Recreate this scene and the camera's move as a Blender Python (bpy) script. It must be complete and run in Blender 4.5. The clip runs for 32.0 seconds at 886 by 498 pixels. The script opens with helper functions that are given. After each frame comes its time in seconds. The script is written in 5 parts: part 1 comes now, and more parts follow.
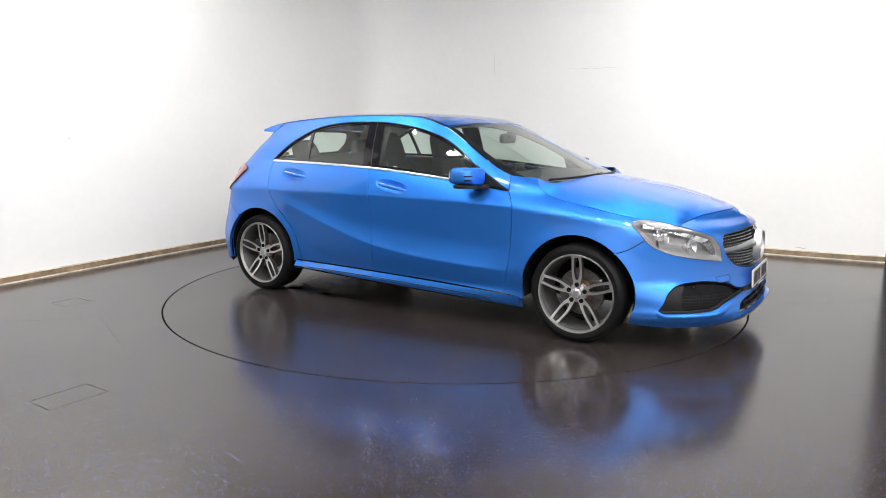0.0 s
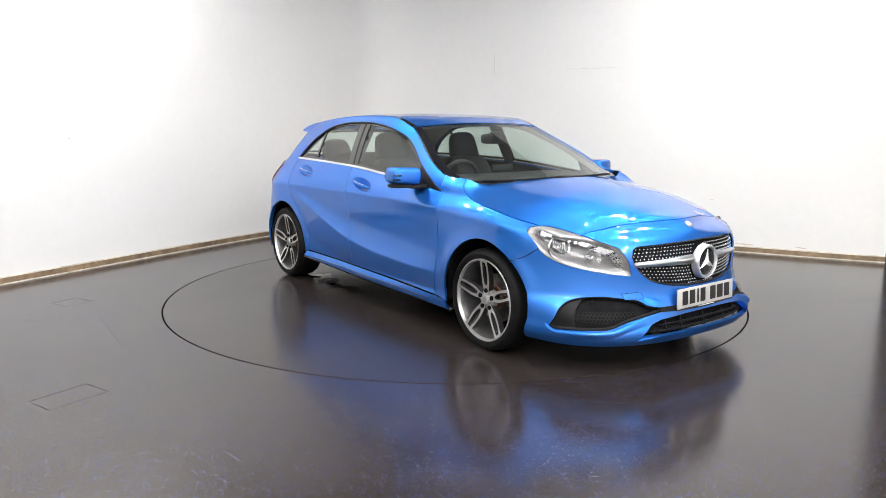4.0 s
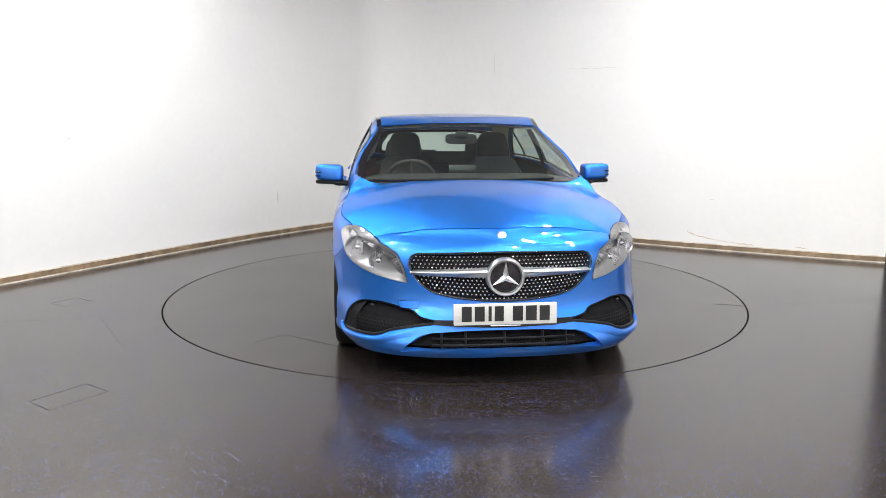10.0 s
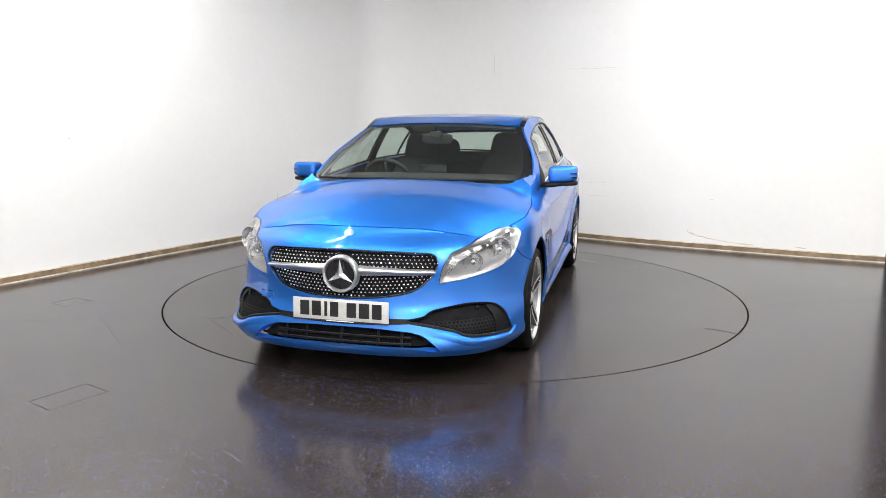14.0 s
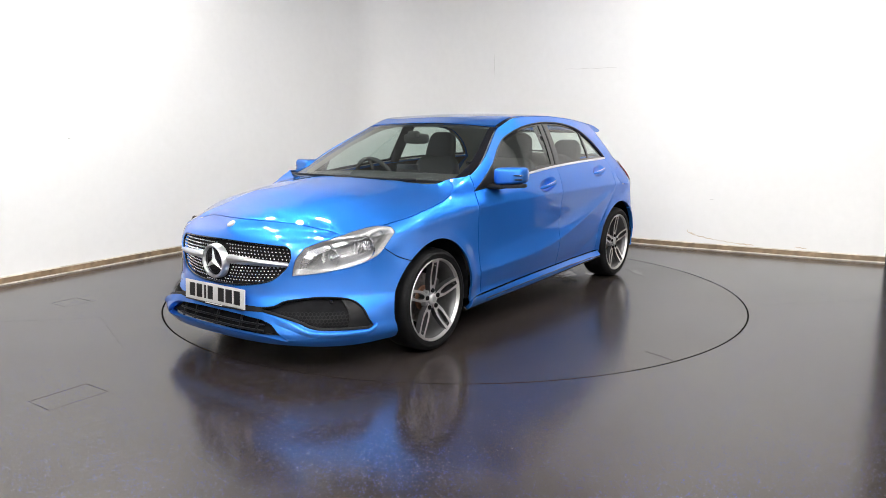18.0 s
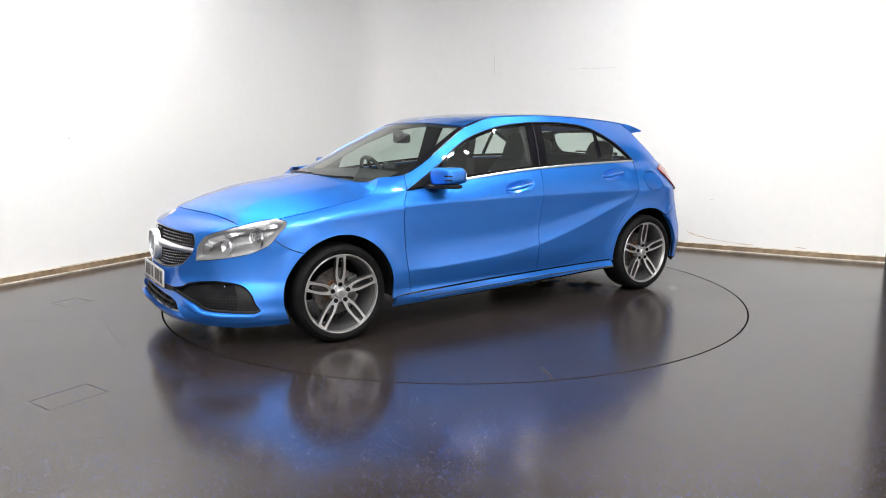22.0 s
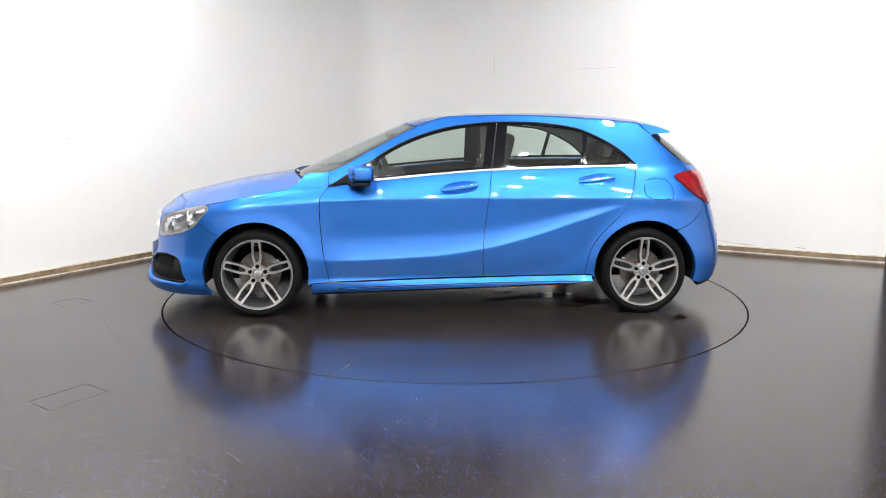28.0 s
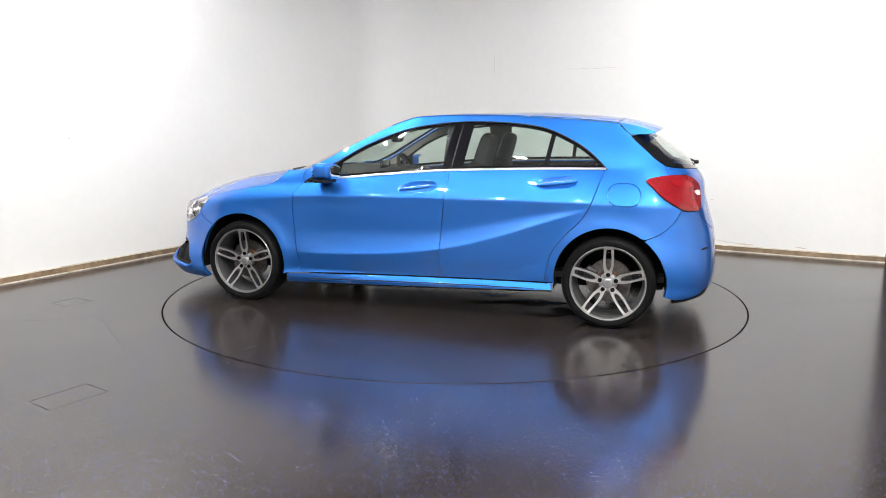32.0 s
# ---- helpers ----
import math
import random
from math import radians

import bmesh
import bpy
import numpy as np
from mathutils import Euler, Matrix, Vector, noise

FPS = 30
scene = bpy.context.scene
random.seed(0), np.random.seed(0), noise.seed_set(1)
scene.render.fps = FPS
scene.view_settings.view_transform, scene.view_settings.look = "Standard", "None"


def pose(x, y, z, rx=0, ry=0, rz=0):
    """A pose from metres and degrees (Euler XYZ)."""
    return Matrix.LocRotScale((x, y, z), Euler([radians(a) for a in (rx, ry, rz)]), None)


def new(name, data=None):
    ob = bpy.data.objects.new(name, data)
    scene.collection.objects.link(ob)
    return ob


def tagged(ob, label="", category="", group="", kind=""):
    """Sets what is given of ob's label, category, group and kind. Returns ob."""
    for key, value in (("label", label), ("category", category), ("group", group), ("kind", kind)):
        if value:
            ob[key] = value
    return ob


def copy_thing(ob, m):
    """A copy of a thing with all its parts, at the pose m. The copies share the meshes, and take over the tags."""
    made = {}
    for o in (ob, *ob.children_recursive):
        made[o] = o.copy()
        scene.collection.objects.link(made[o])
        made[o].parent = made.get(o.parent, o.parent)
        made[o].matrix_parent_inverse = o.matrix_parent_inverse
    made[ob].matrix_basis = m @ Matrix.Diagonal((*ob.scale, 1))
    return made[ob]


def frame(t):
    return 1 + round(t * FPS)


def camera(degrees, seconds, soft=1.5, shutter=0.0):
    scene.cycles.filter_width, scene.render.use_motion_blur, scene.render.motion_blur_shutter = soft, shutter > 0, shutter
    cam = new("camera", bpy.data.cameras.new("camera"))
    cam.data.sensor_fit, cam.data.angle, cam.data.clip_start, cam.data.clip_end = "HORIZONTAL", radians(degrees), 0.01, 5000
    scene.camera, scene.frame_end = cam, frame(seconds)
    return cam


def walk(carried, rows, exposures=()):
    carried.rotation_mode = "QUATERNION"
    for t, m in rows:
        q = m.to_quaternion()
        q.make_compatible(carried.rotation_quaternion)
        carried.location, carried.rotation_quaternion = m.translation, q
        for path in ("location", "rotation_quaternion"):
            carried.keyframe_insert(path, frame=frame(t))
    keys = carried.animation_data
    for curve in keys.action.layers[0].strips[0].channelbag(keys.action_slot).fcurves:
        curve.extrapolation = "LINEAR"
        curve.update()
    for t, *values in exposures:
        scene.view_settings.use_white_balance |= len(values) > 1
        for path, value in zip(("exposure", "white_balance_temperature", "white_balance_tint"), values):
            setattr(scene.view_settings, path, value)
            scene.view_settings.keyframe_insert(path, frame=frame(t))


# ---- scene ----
# The camera stands still; the car turns on its table.
cam = camera(63.0, 32.0, soft=0.9)
EYE = (-0.087, -5.796, 1.311)
VIEW = Matrix.Translation(EYE) @ pose(0, 0, 0, 90 - 9.623) @ pose(0, 0, 0, 0, 0, 0.09)
walk(cam, [(0, VIEW), (32, VIEW)])

# ---- light ----
world = bpy.data.worlds.new("world")
world.use_nodes = True
world.node_tree.nodes["Background"].inputs["Color"].default_value = (0.9, 0.95, 1.0, 1)
world.node_tree.nodes["Background"].inputs["Strength"].default_value = 0.05
scene.world = world
scene.view_settings.exposure = 0.0
CEILING = 3.9
LAMP_POWER = 565.0


# ---- materials ----
def material(name, colour, rough=0.5, metal=0.0, coat=0.0, grain=0.0, scale=60.0, bump=0.0, spec=0.5, spread=0.0, coarse=3.0, blotch=0.0):
    """A principled material with a fine grain, coarse blotches and a relief."""
    m = bpy.data.materials.new(name)
    m.use_nodes = True
    nt = m.node_tree
    b = nt.nodes["Principled BSDF"]
    b.inputs["Base Color"].default_value = (*colour, 1)
    b.inputs["Roughness"].default_value, b.inputs["Metallic"].default_value = rough, metal
    b.inputs["Coat Weight"].default_value, b.inputs["Coat Roughness"].default_value = coat, 0.02
    b.inputs["Specular IOR Level"].default_value = spec
    if grain or bump or blotch or spread:
        co = nt.nodes.new("ShaderNodeTexCoord")
        fine, wide = nt.nodes.new("ShaderNodeTexNoise"), nt.nodes.new("ShaderNodeTexNoise")
        fine.inputs["Scale"].default_value, fine.inputs["Detail"].default_value = scale, 4
        wide.inputs["Scale"].default_value, wide.inputs["Detail"].default_value = coarse, 5
        for n in (fine, wide):
            nt.links.new(co.outputs["Object"], n.inputs["Vector"])
        value = (grain, fine), (blotch, wide)
        last = None
        for amount, n in value:
            if not amount:
                continue
            ramp = nt.nodes.new("ShaderNodeMapRange")
            ramp.inputs["To Min"].default_value, ramp.inputs["To Max"].default_value = 1 - amount, 1 + amount
            ramp.inputs["From Min"].default_value, ramp.inputs["From Max"].default_value = 0.3, 0.7
            nt.links.new(n.outputs["Fac"], ramp.inputs["Value"])
            mul = nt.nodes.new("ShaderNodeVectorMath")
            mul.operation = "SCALE"
            if last:
                nt.links.new(last.outputs[0], mul.inputs[0])
            else:
                mul.inputs[0].default_value = colour
            nt.links.new(ramp.outputs["Result"], mul.inputs["Scale"])
            last = mul
        if last:
            nt.links.new(last.outputs[0], b.inputs["Base Color"])
        if spread:
            ramp = nt.nodes.new("ShaderNodeMapRange")
            ramp.inputs["To Min"].default_value, ramp.inputs["To Max"].default_value = max(rough - spread, 0.02), rough + spread
            nt.links.new(wide.outputs["Fac"], ramp.inputs["Value"])
            nt.links.new(ramp.outputs["Result"], b.inputs["Roughness"])
        if bump:
            bp = nt.nodes.new("ShaderNodeBump")
            bp.inputs["Strength"].default_value, bp.inputs["Distance"].default_value = bump, 0.002
            nt.links.new(fine.outputs["Fac"], bp.inputs["Height"])
            nt.links.new(bp.outputs["Normal"], b.inputs["Normal"])
    return m


def glass(name, tint, gloss=1.0, film=0.0):
    """A thin pane: it lets tinted light through, mirrors by its angle and carries a pale diffuse film."""
    m = bpy.data.materials.new(name)
    m.use_nodes = True
    nt = m.node_tree
    nt.nodes.remove(nt.nodes["Principled BSDF"])
    out = nt.nodes["Material Output"]
    clear, shine, mix, face, power, scale, fr = (nt.nodes.new("ShaderNode" + k) for k in ("BsdfTransparent", "BsdfGlossy", "MixShader", "LayerWeight", "Math", "Math", "Math"))
    clear.inputs["Color"].default_value = (*tint, 1)
    shine.inputs["Roughness"].default_value = 0.01
    shine.inputs["Color"].default_value = (gloss, gloss, gloss, 1)
    face.inputs["Blend"].default_value = 0.5
    for n, kind, amount in ((power, "POWER", 5.0), (scale, "MULTIPLY", 0.94), (fr, "ADD", 0.06)):
        n.operation, n.inputs[1].default_value = kind, amount
    for a, b in ((face.outputs["Facing"], power), (power.outputs[0], scale), (scale.outputs[0], fr), (fr.outputs[0], mix)):
        nt.links.new(a, b.inputs[0])
    scatter, veil = nt.nodes.new("ShaderNodeBsdfDiffuse"), nt.nodes.new("ShaderNodeMixShader")
    scatter.inputs["Color"].default_value = (0.75, 0.8, 0.78, 1)
    veil.inputs[0].default_value = film
    nt.links.new(clear.outputs[0], veil.inputs[1])
    nt.links.new(scatter.outputs[0], veil.inputs[2])
    nt.links.new(veil.outputs[0], mix.inputs[1])
    nt.links.new(shine.outputs[0], mix.inputs[2])
    nt.links.new(mix.outputs[0], out.inputs["Surface"])
    return m


def glow(name, colour, power):
    m = bpy.data.materials.new(name)
    m.use_nodes = True
    b = m.node_tree.nodes["Principled BSDF"]
    b.inputs["Base Color"].default_value = (0.8, 0.8, 0.8, 1)
    b.inputs["Emission Color"].default_value, b.inputs["Emission Strength"].default_value = (*colour, 1), power
    return m


def paint_blue():
    """Metallic paint: a flaked blue base under a clear coat."""
    m = material("blue metallic paint", (0.028, 0.184, 0.64), 0.46, 0.88, 1.0)
    nt = m.node_tree
    b = nt.nodes["Principled BSDF"]
    co, flake, bp = (nt.nodes.new("ShaderNode" + k) for k in ("TexCoord", "TexVoronoi", "Bump"))
    b.inputs["Specular Tint"].default_value = (0.10, 0.34, 0.75, 1)
    flake.inputs["Scale"].default_value = 900
    nt.links.new(co.outputs["Object"], flake.inputs["Vector"])
    bp.inputs["Strength"].default_value, bp.inputs["Distance"].default_value = 0.10, 0.0004
    nt.links.new(flake.outputs["Distance"], bp.inputs["Height"])
    nt.links.new(bp.outputs["Normal"], b.inputs["Normal"])
    return m


def speckled_floor(name, chips, rough=0.165):
    """Dark safety vinyl with small white and blue chips, scuffed and a little uneven in gloss."""
    m = material(name, (0.0215, 0.0172, 0.0146), rough, grain=0.25, scale=90, blotch=0.22, coarse=1.3, spread=0.05, spec=0.54)
    nt = m.node_tree
    b = nt.nodes["Principled BSDF"]
    base = b.inputs["Base Color"].links[0].from_socket
    co = [n for n in nt.nodes if n.type == "TEX_COORD"][0]
    for scale, size, share, tone in ((170.0, 0.36, 0.935, (0.092, 0.113, 0.24, 1)), (150.0, 0.38, 0.93, (0.043, 0.068, 0.28, 1)), (130.0, 0.32, 0.965, (0.21, 0.22, 0.28, 1)), (115.0, 0.30, 0.97, (0.06, 0.032, 0.022, 1))):
        v, near, pick, both, mix = (nt.nodes.new("ShaderNode" + k) for k in ("TexVoronoi", "Math", "Math", "Math", "Mix"))
        sep = nt.nodes.new("ShaderNodeSeparateColor")
        v.inputs["Scale"].default_value = scale
        nt.links.new(co.outputs["Object"], v.inputs["Vector"])
        near.operation, near.inputs[1].default_value = "LESS_THAN", size
        pick.operation, pick.inputs[1].default_value = "GREATER_THAN", share
        both.operation = "MULTIPLY"
        mix.data_type = "RGBA"
        nt.links.new(v.outputs["Distance"], near.inputs[0])
        nt.links.new(v.outputs["Color"], sep.inputs[0])
        nt.links.new(sep.outputs[0], pick.inputs[0])
        nt.links.new(near.outputs[0], both.inputs[0])
        nt.links.new(pick.outputs[0], both.inputs[1])
        nt.links.new(both.outputs[0], mix.inputs["Factor"])
        nt.links.new(base, mix.inputs[6])
        mix.inputs[7].default_value = (*(0.014 + (c - 0.014) * chips for c in tone[:3]), 1)
        base = mix.outputs[2]
    nt.links.new(base, b.inputs["Base Color"])
    fine = [n for n in nt.nodes if n.type == "TEX_NOISE"][0]
    bp = nt.nodes.new("ShaderNodeBump")
    bp.inputs["Strength"].default_value, bp.inputs["Distance"].default_value = 0.06, 0.002
    nt.links.new(fine.outputs["Fac"], bp.inputs["Height"])
    uneven, wave = nt.nodes.new("ShaderNodeTexNoise"), nt.nodes.new("ShaderNodeBump")
    uneven.inputs["Scale"].default_value, uneven.inputs["Detail"].default_value = 22, 3
    wave.inputs["Strength"].default_value, wave.inputs["Distance"].default_value = 0.05, 0.003
    nt.links.new(co.outputs["Object"], uneven.inputs["Vector"])
    nt.links.new(uneven.outputs["Fac"], wave.inputs["Height"])
    nt.links.new(bp.outputs["Normal"], wave.inputs["Normal"])
    nt.links.new(wave.outputs["Normal"], b.inputs["Normal"])
    return m


BLUE = paint_blue()
BLACK = material("gloss black trim", (0.006, 0.006, 0.008), 0.08, coat=0.5)
PLASTIC = material("black grained plastic", (0.006, 0.006, 0.007), 0.5, spec=0.18, grain=0.3, scale=250, bump=0.2)
DARK = material("dark underside", (0.006, 0.006, 0.007), 0.85, spec=0.08, grain=0.3, scale=20)
RUBBER = material("tyre rubber", (0.0045, 0.0045, 0.005), 0.6, spec=0.12, grain=0.3, scale=70, bump=0.25, blotch=0.2, coarse=8)
CHROME = material("bright chrome", (0.85, 0.86, 0.88), 0.08, 1.0)
SATIN = material("satin aluminium trim", (0.72, 0.73, 0.75), 0.28, 1.0)
ALLOY = material("polished alloy", (0.56, 0.555, 0.555), 0.28, 0.90, 0.3, grain=0.06, scale=120)
HUBGREY = material("satin grey alloy", (0.36, 0.36, 0.37), 0.45, 0.7, grain=0.06, scale=120)
BARREL = material("silver grey inner rim", (0.16, 0.16, 0.165), 0.4, 0.7, grain=0.1, scale=40)
GREY = material("dark grey alloy paint", (0.055, 0.056, 0.06), 0.35, 0.6, 0.6)
STEEL = material("brake steel", (0.13, 0.12, 0.115), 0.42, 1.0, grain=0.25, scale=60, blotch=0.3, coarse=15)
RUST = material("rusty brake hub", (0.16, 0.075, 0.04), 0.8, grain=0.4, scale=40)
PANE = glass("tinted window glass", (0.80, 0.88, 0.84), film=0.02)
SCREEN = glass("windscreen glass", (0.72, 0.82, 0.77), film=0.008)
PRIVACY = glass("dark tinted glass", (0.16, 0.18, 0.18))
LENS = glass("clear headlamp lens", (0.96, 0.97, 0.98))
RED = material("red lamp lens", (0.20, 0.004, 0.008), 0.2, coat=1.0, grain=0.15, scale=90)
RED_LIGHT = material("bright red lamp lens", (0.24, 0.006, 0.010), 0.12, coat=1.0)
CLEAR = material("milky reversing lamp lens", (0.75, 0.72, 0.72), 0.12, coat=1.0)
AMBER = material("faint amber lamp", (0.66, 0.45, 0.36), 0.25, 0.3)
REFLECTOR = material("silver lamp reflector", (0.78, 0.78, 0.80), 0.20, 1.0)
LAMPGREY = material("grey lamp housing", (0.25, 0.25, 0.255), 0.30, 0.55)
GREYWALL = material("pale painted wall", (0.74, 0.74, 0.73), 0.6, grain=0.02, scale=14, blotch=0.04, coarse=0.8)
DARKWALL = material("dark grey side wall", (0.05, 0.05, 0.055), 0.8, grain=0.1, scale=8)
SHUTTER = material("dark grey shutter", (0.045, 0.045, 0.05), 0.5, grain=0.1, scale=8)
CLOTH = material("black seat cloth", (0.022, 0.022, 0.024), 0.85, grain=0.3, scale=300, bump=0.3)
DASH = material("black soft dashboard", (0.012, 0.012, 0.013), 0.7, grain=0.2, scale=200, bump=0.2)
LINING = material("grey headlining", (0.48, 0.48, 0.46), 0.9, grain=0.1, scale=200)
PLATE = material("white reflective plate", (0.45, 0.45, 0.44), 0.35, grain=0.03, scale=80)
INK = material("black lettering", (0.008, 0.008, 0.009), 0.4)
WHITE_INK = material("white lettering", (0.7, 0.7, 0.7), 0.4)
MIRROR = material("mirror", (0.9, 0.9, 0.9), 0.01, 1.0)
WALL = material("white painted wall", (0.72, 0.715, 0.71), 0.55, grain=0.012, scale=14, blotch=0.02, coarse=0.8, bump=0.12)
MARK_GREY = material("grey mark on paint", (0.56, 0.55, 0.54), 0.7)
STAIN = material("tan chipped plaster", (0.55, 0.46, 0.36), 0.8, grain=0.2, scale=50)
FLOOR = speckled_floor("dark speckled vinyl floor", 1.25)
DISC = speckled_floor("dark vinyl of the turntable", 0.45, 0.215)
JOINT = material("dark floor joint", (0.004, 0.0035, 0.0035), 0.8, spec=0.05)
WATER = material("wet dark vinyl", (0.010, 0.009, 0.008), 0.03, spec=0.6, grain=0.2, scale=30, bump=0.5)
WEAR = material("worn floor weld", (0.050, 0.046, 0.044), 0.35)
WOOD = material("stained brown skirting", (0.20, 0.14, 0.085), 0.5, grain=0.3, scale=18, blotch=0.45, coarse=4, bump=0.2)
BEAD = material("dirty white bead", (0.58, 0.53, 0.45), 0.5, grain=0.2, scale=25, blotch=0.3, coarse=5)
ROOFING = material("dark grey ceiling board", (0.19, 0.19, 0.192), 0.8, grain=0.04, scale=10, blotch=0.06, coarse=1)
LAMP = glow("lit diffuser", (1.0, 0.98, 0.95), LAMP_POWER)


# ---- body surface: the car looks along +x, its left is +y, origin between the axles on the ground ----
def curve(knots):
    """A smooth monotone curve through (place, value) pairs; takes arrays."""
    kx, ky = (np.array(a, float) for a in zip(*sorted(knots)))
    h = np.diff(kx)
    d = np.diff(ky) / h
    m = np.empty_like(kx)
    m[0], m[-1] = d[0], d[-1]
    for i in range(1, len(kx) - 1):
        if d[i - 1] * d[i] <= 0:
            m[i] = 0
        else:
            w1, w2 = 2 * h[i] + h[i - 1], h[i] + 2 * h[i - 1]
            m[i] = (w1 + w2) / (w1 / d[i - 1] + w2 / d[i])

    def value(x):
        x = np.clip(np.asarray(x, float), kx[0], kx[-1])
        i = np.clip(np.searchsorted(kx, x, side="right") - 1, 0, len(h) - 1)
        t = (x - kx[i]) / h[i]
        return ((1 + 2 * t) * (1 - t) ** 2 * ky[i] + t * (1 - t) ** 2 * h[i] * m[i]
                + t * t * (3 - 2 * t) * ky[i + 1] + t * t * (t - 1) * h[i] * m[i + 1])
    return value


def step(a, b, x):
    t = np.clip((np.asarray(x, float) - a) / (b - a), 0, 1)
    return t * t * (3 - 2 * t)


HUB = 1.35                   # half the wheelbase
NOSE, TAIL = 1.45, -1.40     # where the sides begin to wrap round to the front and the back
NF = 2.2                     # how square the plan of the bonnet is at the front
nose_n = curve([(0.15, 2.9), (0.28, 2.9), (0.36, 2.5), (0.42, 2.15), (0.55, 2.1), (0.67, 2.15), (0.76, 2.0), (0.9, 2.0)])
tail_n = curve([(0.15, 3.4), (0.30, 3.6), (0.45, 3.5), (0.60, 3.1), (0.80, 2.9), (0.95, 2.6), (1.3, 2.5)])
LF, LR = 1.15, 1.10          # length of the wraps in the unrolled plan
nose_x = curve([(0.12, 2.22), (0.17, 2.255), (0.215, 2.287), (0.24, 2.286), (0.29, 2.260), (0.38, 2.245), (0.46, 2.235), (0.60, 2.23), (0.70, 2.185), (0.76, 2.13), (0.80, 2.06), (0.84, 1.93), (0.89, 1.74)])
tail_x = curve([(0.15, -1.97), (0.25, -2.02), (0.36, -2.04), (0.50, -2.035), (0.62, -2.02), (0.74, -1.985), (0.85, -1.955), (0.95, -1.94), (1.03, -1.89), (1.10, -1.83), (1.20, -1.70), (1.29, -1.56), (1.36, -1.45)])
crease_z = curve([(-2.0, 0.80), (-1.3, 0.825), (-0.6, 0.830), (0.4, 0.827), (0.9, 0.812), (1.25, 0.782), (1.45, 0.755), (1.65, 0.735), (2.2, 0.70)])
crease_y = curve([(-2.0, 0.875), (-1.35, 0.885), (-0.7, 0.880), (0.0, 0.882), (0.9, 0.882), (1.4, 0.885), (1.8, 0.87), (2.2, 0.86)])
belt_z = curve([(-2.0, 1.06), (-1.3, 1.035), (-0.9, 1.030), (-0.26, 1.010), (0.2, 0.975), (0.6, 0.935), (0.85, 0.905), (1.1, 0.892), (1.2, 0.872)])
belt_y = curve([(-1.9, 0.70), (-1.3, 0.742), (-0.9, 0.783), (-0.3, 0.806), (0.2, 0.814), (0.6, 0.812), (0.85, 0.803), (1.1, 0.798), (1.2, 0.800)])
rail_z = curve([(-1.9, 1.27), (-1.6, 1.308), (-1.3, 1.340), (-0.9, 1.370), (-0.4, 1.388), (0.0, 1.378), (0.24, 1.312), (0.44, 1.214), (0.6, 1.128), (0.72, 1.061), (0.85, 1.002), (1.02, 0.962), (1.2, 0.95)])
rail_y = curve([(-1.9, 0.49), (-1.6, 0.51), (-1.36, 0.540), (-0.9, 0.592), (-0.4, 0.615), (0.0, 0.608), (0.24, 0.606), (0.44, 0.667), (0.6, 0.725), (0.72, 0.751), (0.85, 0.759), (1.02, 0.760), (1.2, 0.763)])
roof_z = curve([(-1.9, 1.30), (-1.53, 1.352), (-1.2, 1.39), (-0.76, 1.413), (-0.27, 1.411), (0.13, 1.38), (0.33, 1.337)])
bonnet_z = curve([(0.9, 1.00), (1.14, 0.985), (1.30, 0.962), (1.55, 0.925), (1.74, 0.885), (1.93, 0.838), (2.06, 0.80), (2.13, 0.76), (2.18, 0.70)])
low_y = curve([(0.10, 0.80), (0.16, 0.835), (0.20, 0.866), (0.235, 0.872), (0.27, 0.868), (0.34, 0.876), (0.42, 0.882), (0.60, 0.879), (0.75, 0.880), (0.84, 0.886)])
drop_z = curve([(-1.3, 0.80), (-1.2, 0.775), (-0.9, 0.678), (-0.576, 0.570), (-0.216, 0.478), (0.2, 0.425), (0.788, 0.400), (1.0, 0.40)])
seam_y = curve([(0.98, 0.735), (1.006, 0.739), (1.055, 0.778), (1.094, 0.790), (1.169, 0.804), (1.287, 0.823), (1.409, 0.829), (1.505, 0.827), (1.614, 0.800), (1.71, 0.757), (1.82, 0.690), (1.888, 0.620), (1.916, 0.510), (1.957, 0.390), (1.985, 0.312), (2.012, 0.235), (2.035, 0.165), (2.055, 0.10), (2.07, 0.04)])
seam_z = curve([(0.98, 0.995), (1.006, 0.990), (1.023, 0.978), (1.055, 0.938), (1.094, 0.908), (1.169, 0.878), (1.287, 0.856), (1.409, 0.835), (1.505, 0.816), (1.614, 0.795), (1.71, 0.772), (1.82, 0.751), (1.888, 0.738), (1.916, 0.756), (1.957, 0.777), (1.985, 0.784), (2.012, 0.789), (2.035, 0.793), (2.07, 0.797)])


top_z = curve([(0.9, 0.908), (1.0, 0.898), (1.168, 0.879), (1.354, 0.845), (1.545, 0.811), (1.69, 0.782), (1.86, 0.762), (2.15, 0.750)])
top_y = curve([(0.9, 0.802), (1.0, 0.799), (1.168, 0.803), (1.354, 0.828), (1.545, 0.830), (1.69, 0.815), (1.78, 0.775), (1.86, 0.715), (1.95, 0.62), (2.04, 0.47), (2.10, 0.30), (2.15, 0.06)])


def bonnet(x, y):
    """Height of the bonnet's skin."""
    x, y = np.asarray(x, float), np.asarray(y, float)
    centre, low = bonnet_z(x), seam_z(x)
    low = np.maximum(low, centre - 0.03 - 0.08 * step(1.02, 1.11, x))
    return low + (centre - low) * (1 - np.clip(np.abs(y) / seam_y(x), 0, 1.0) ** 2.3)


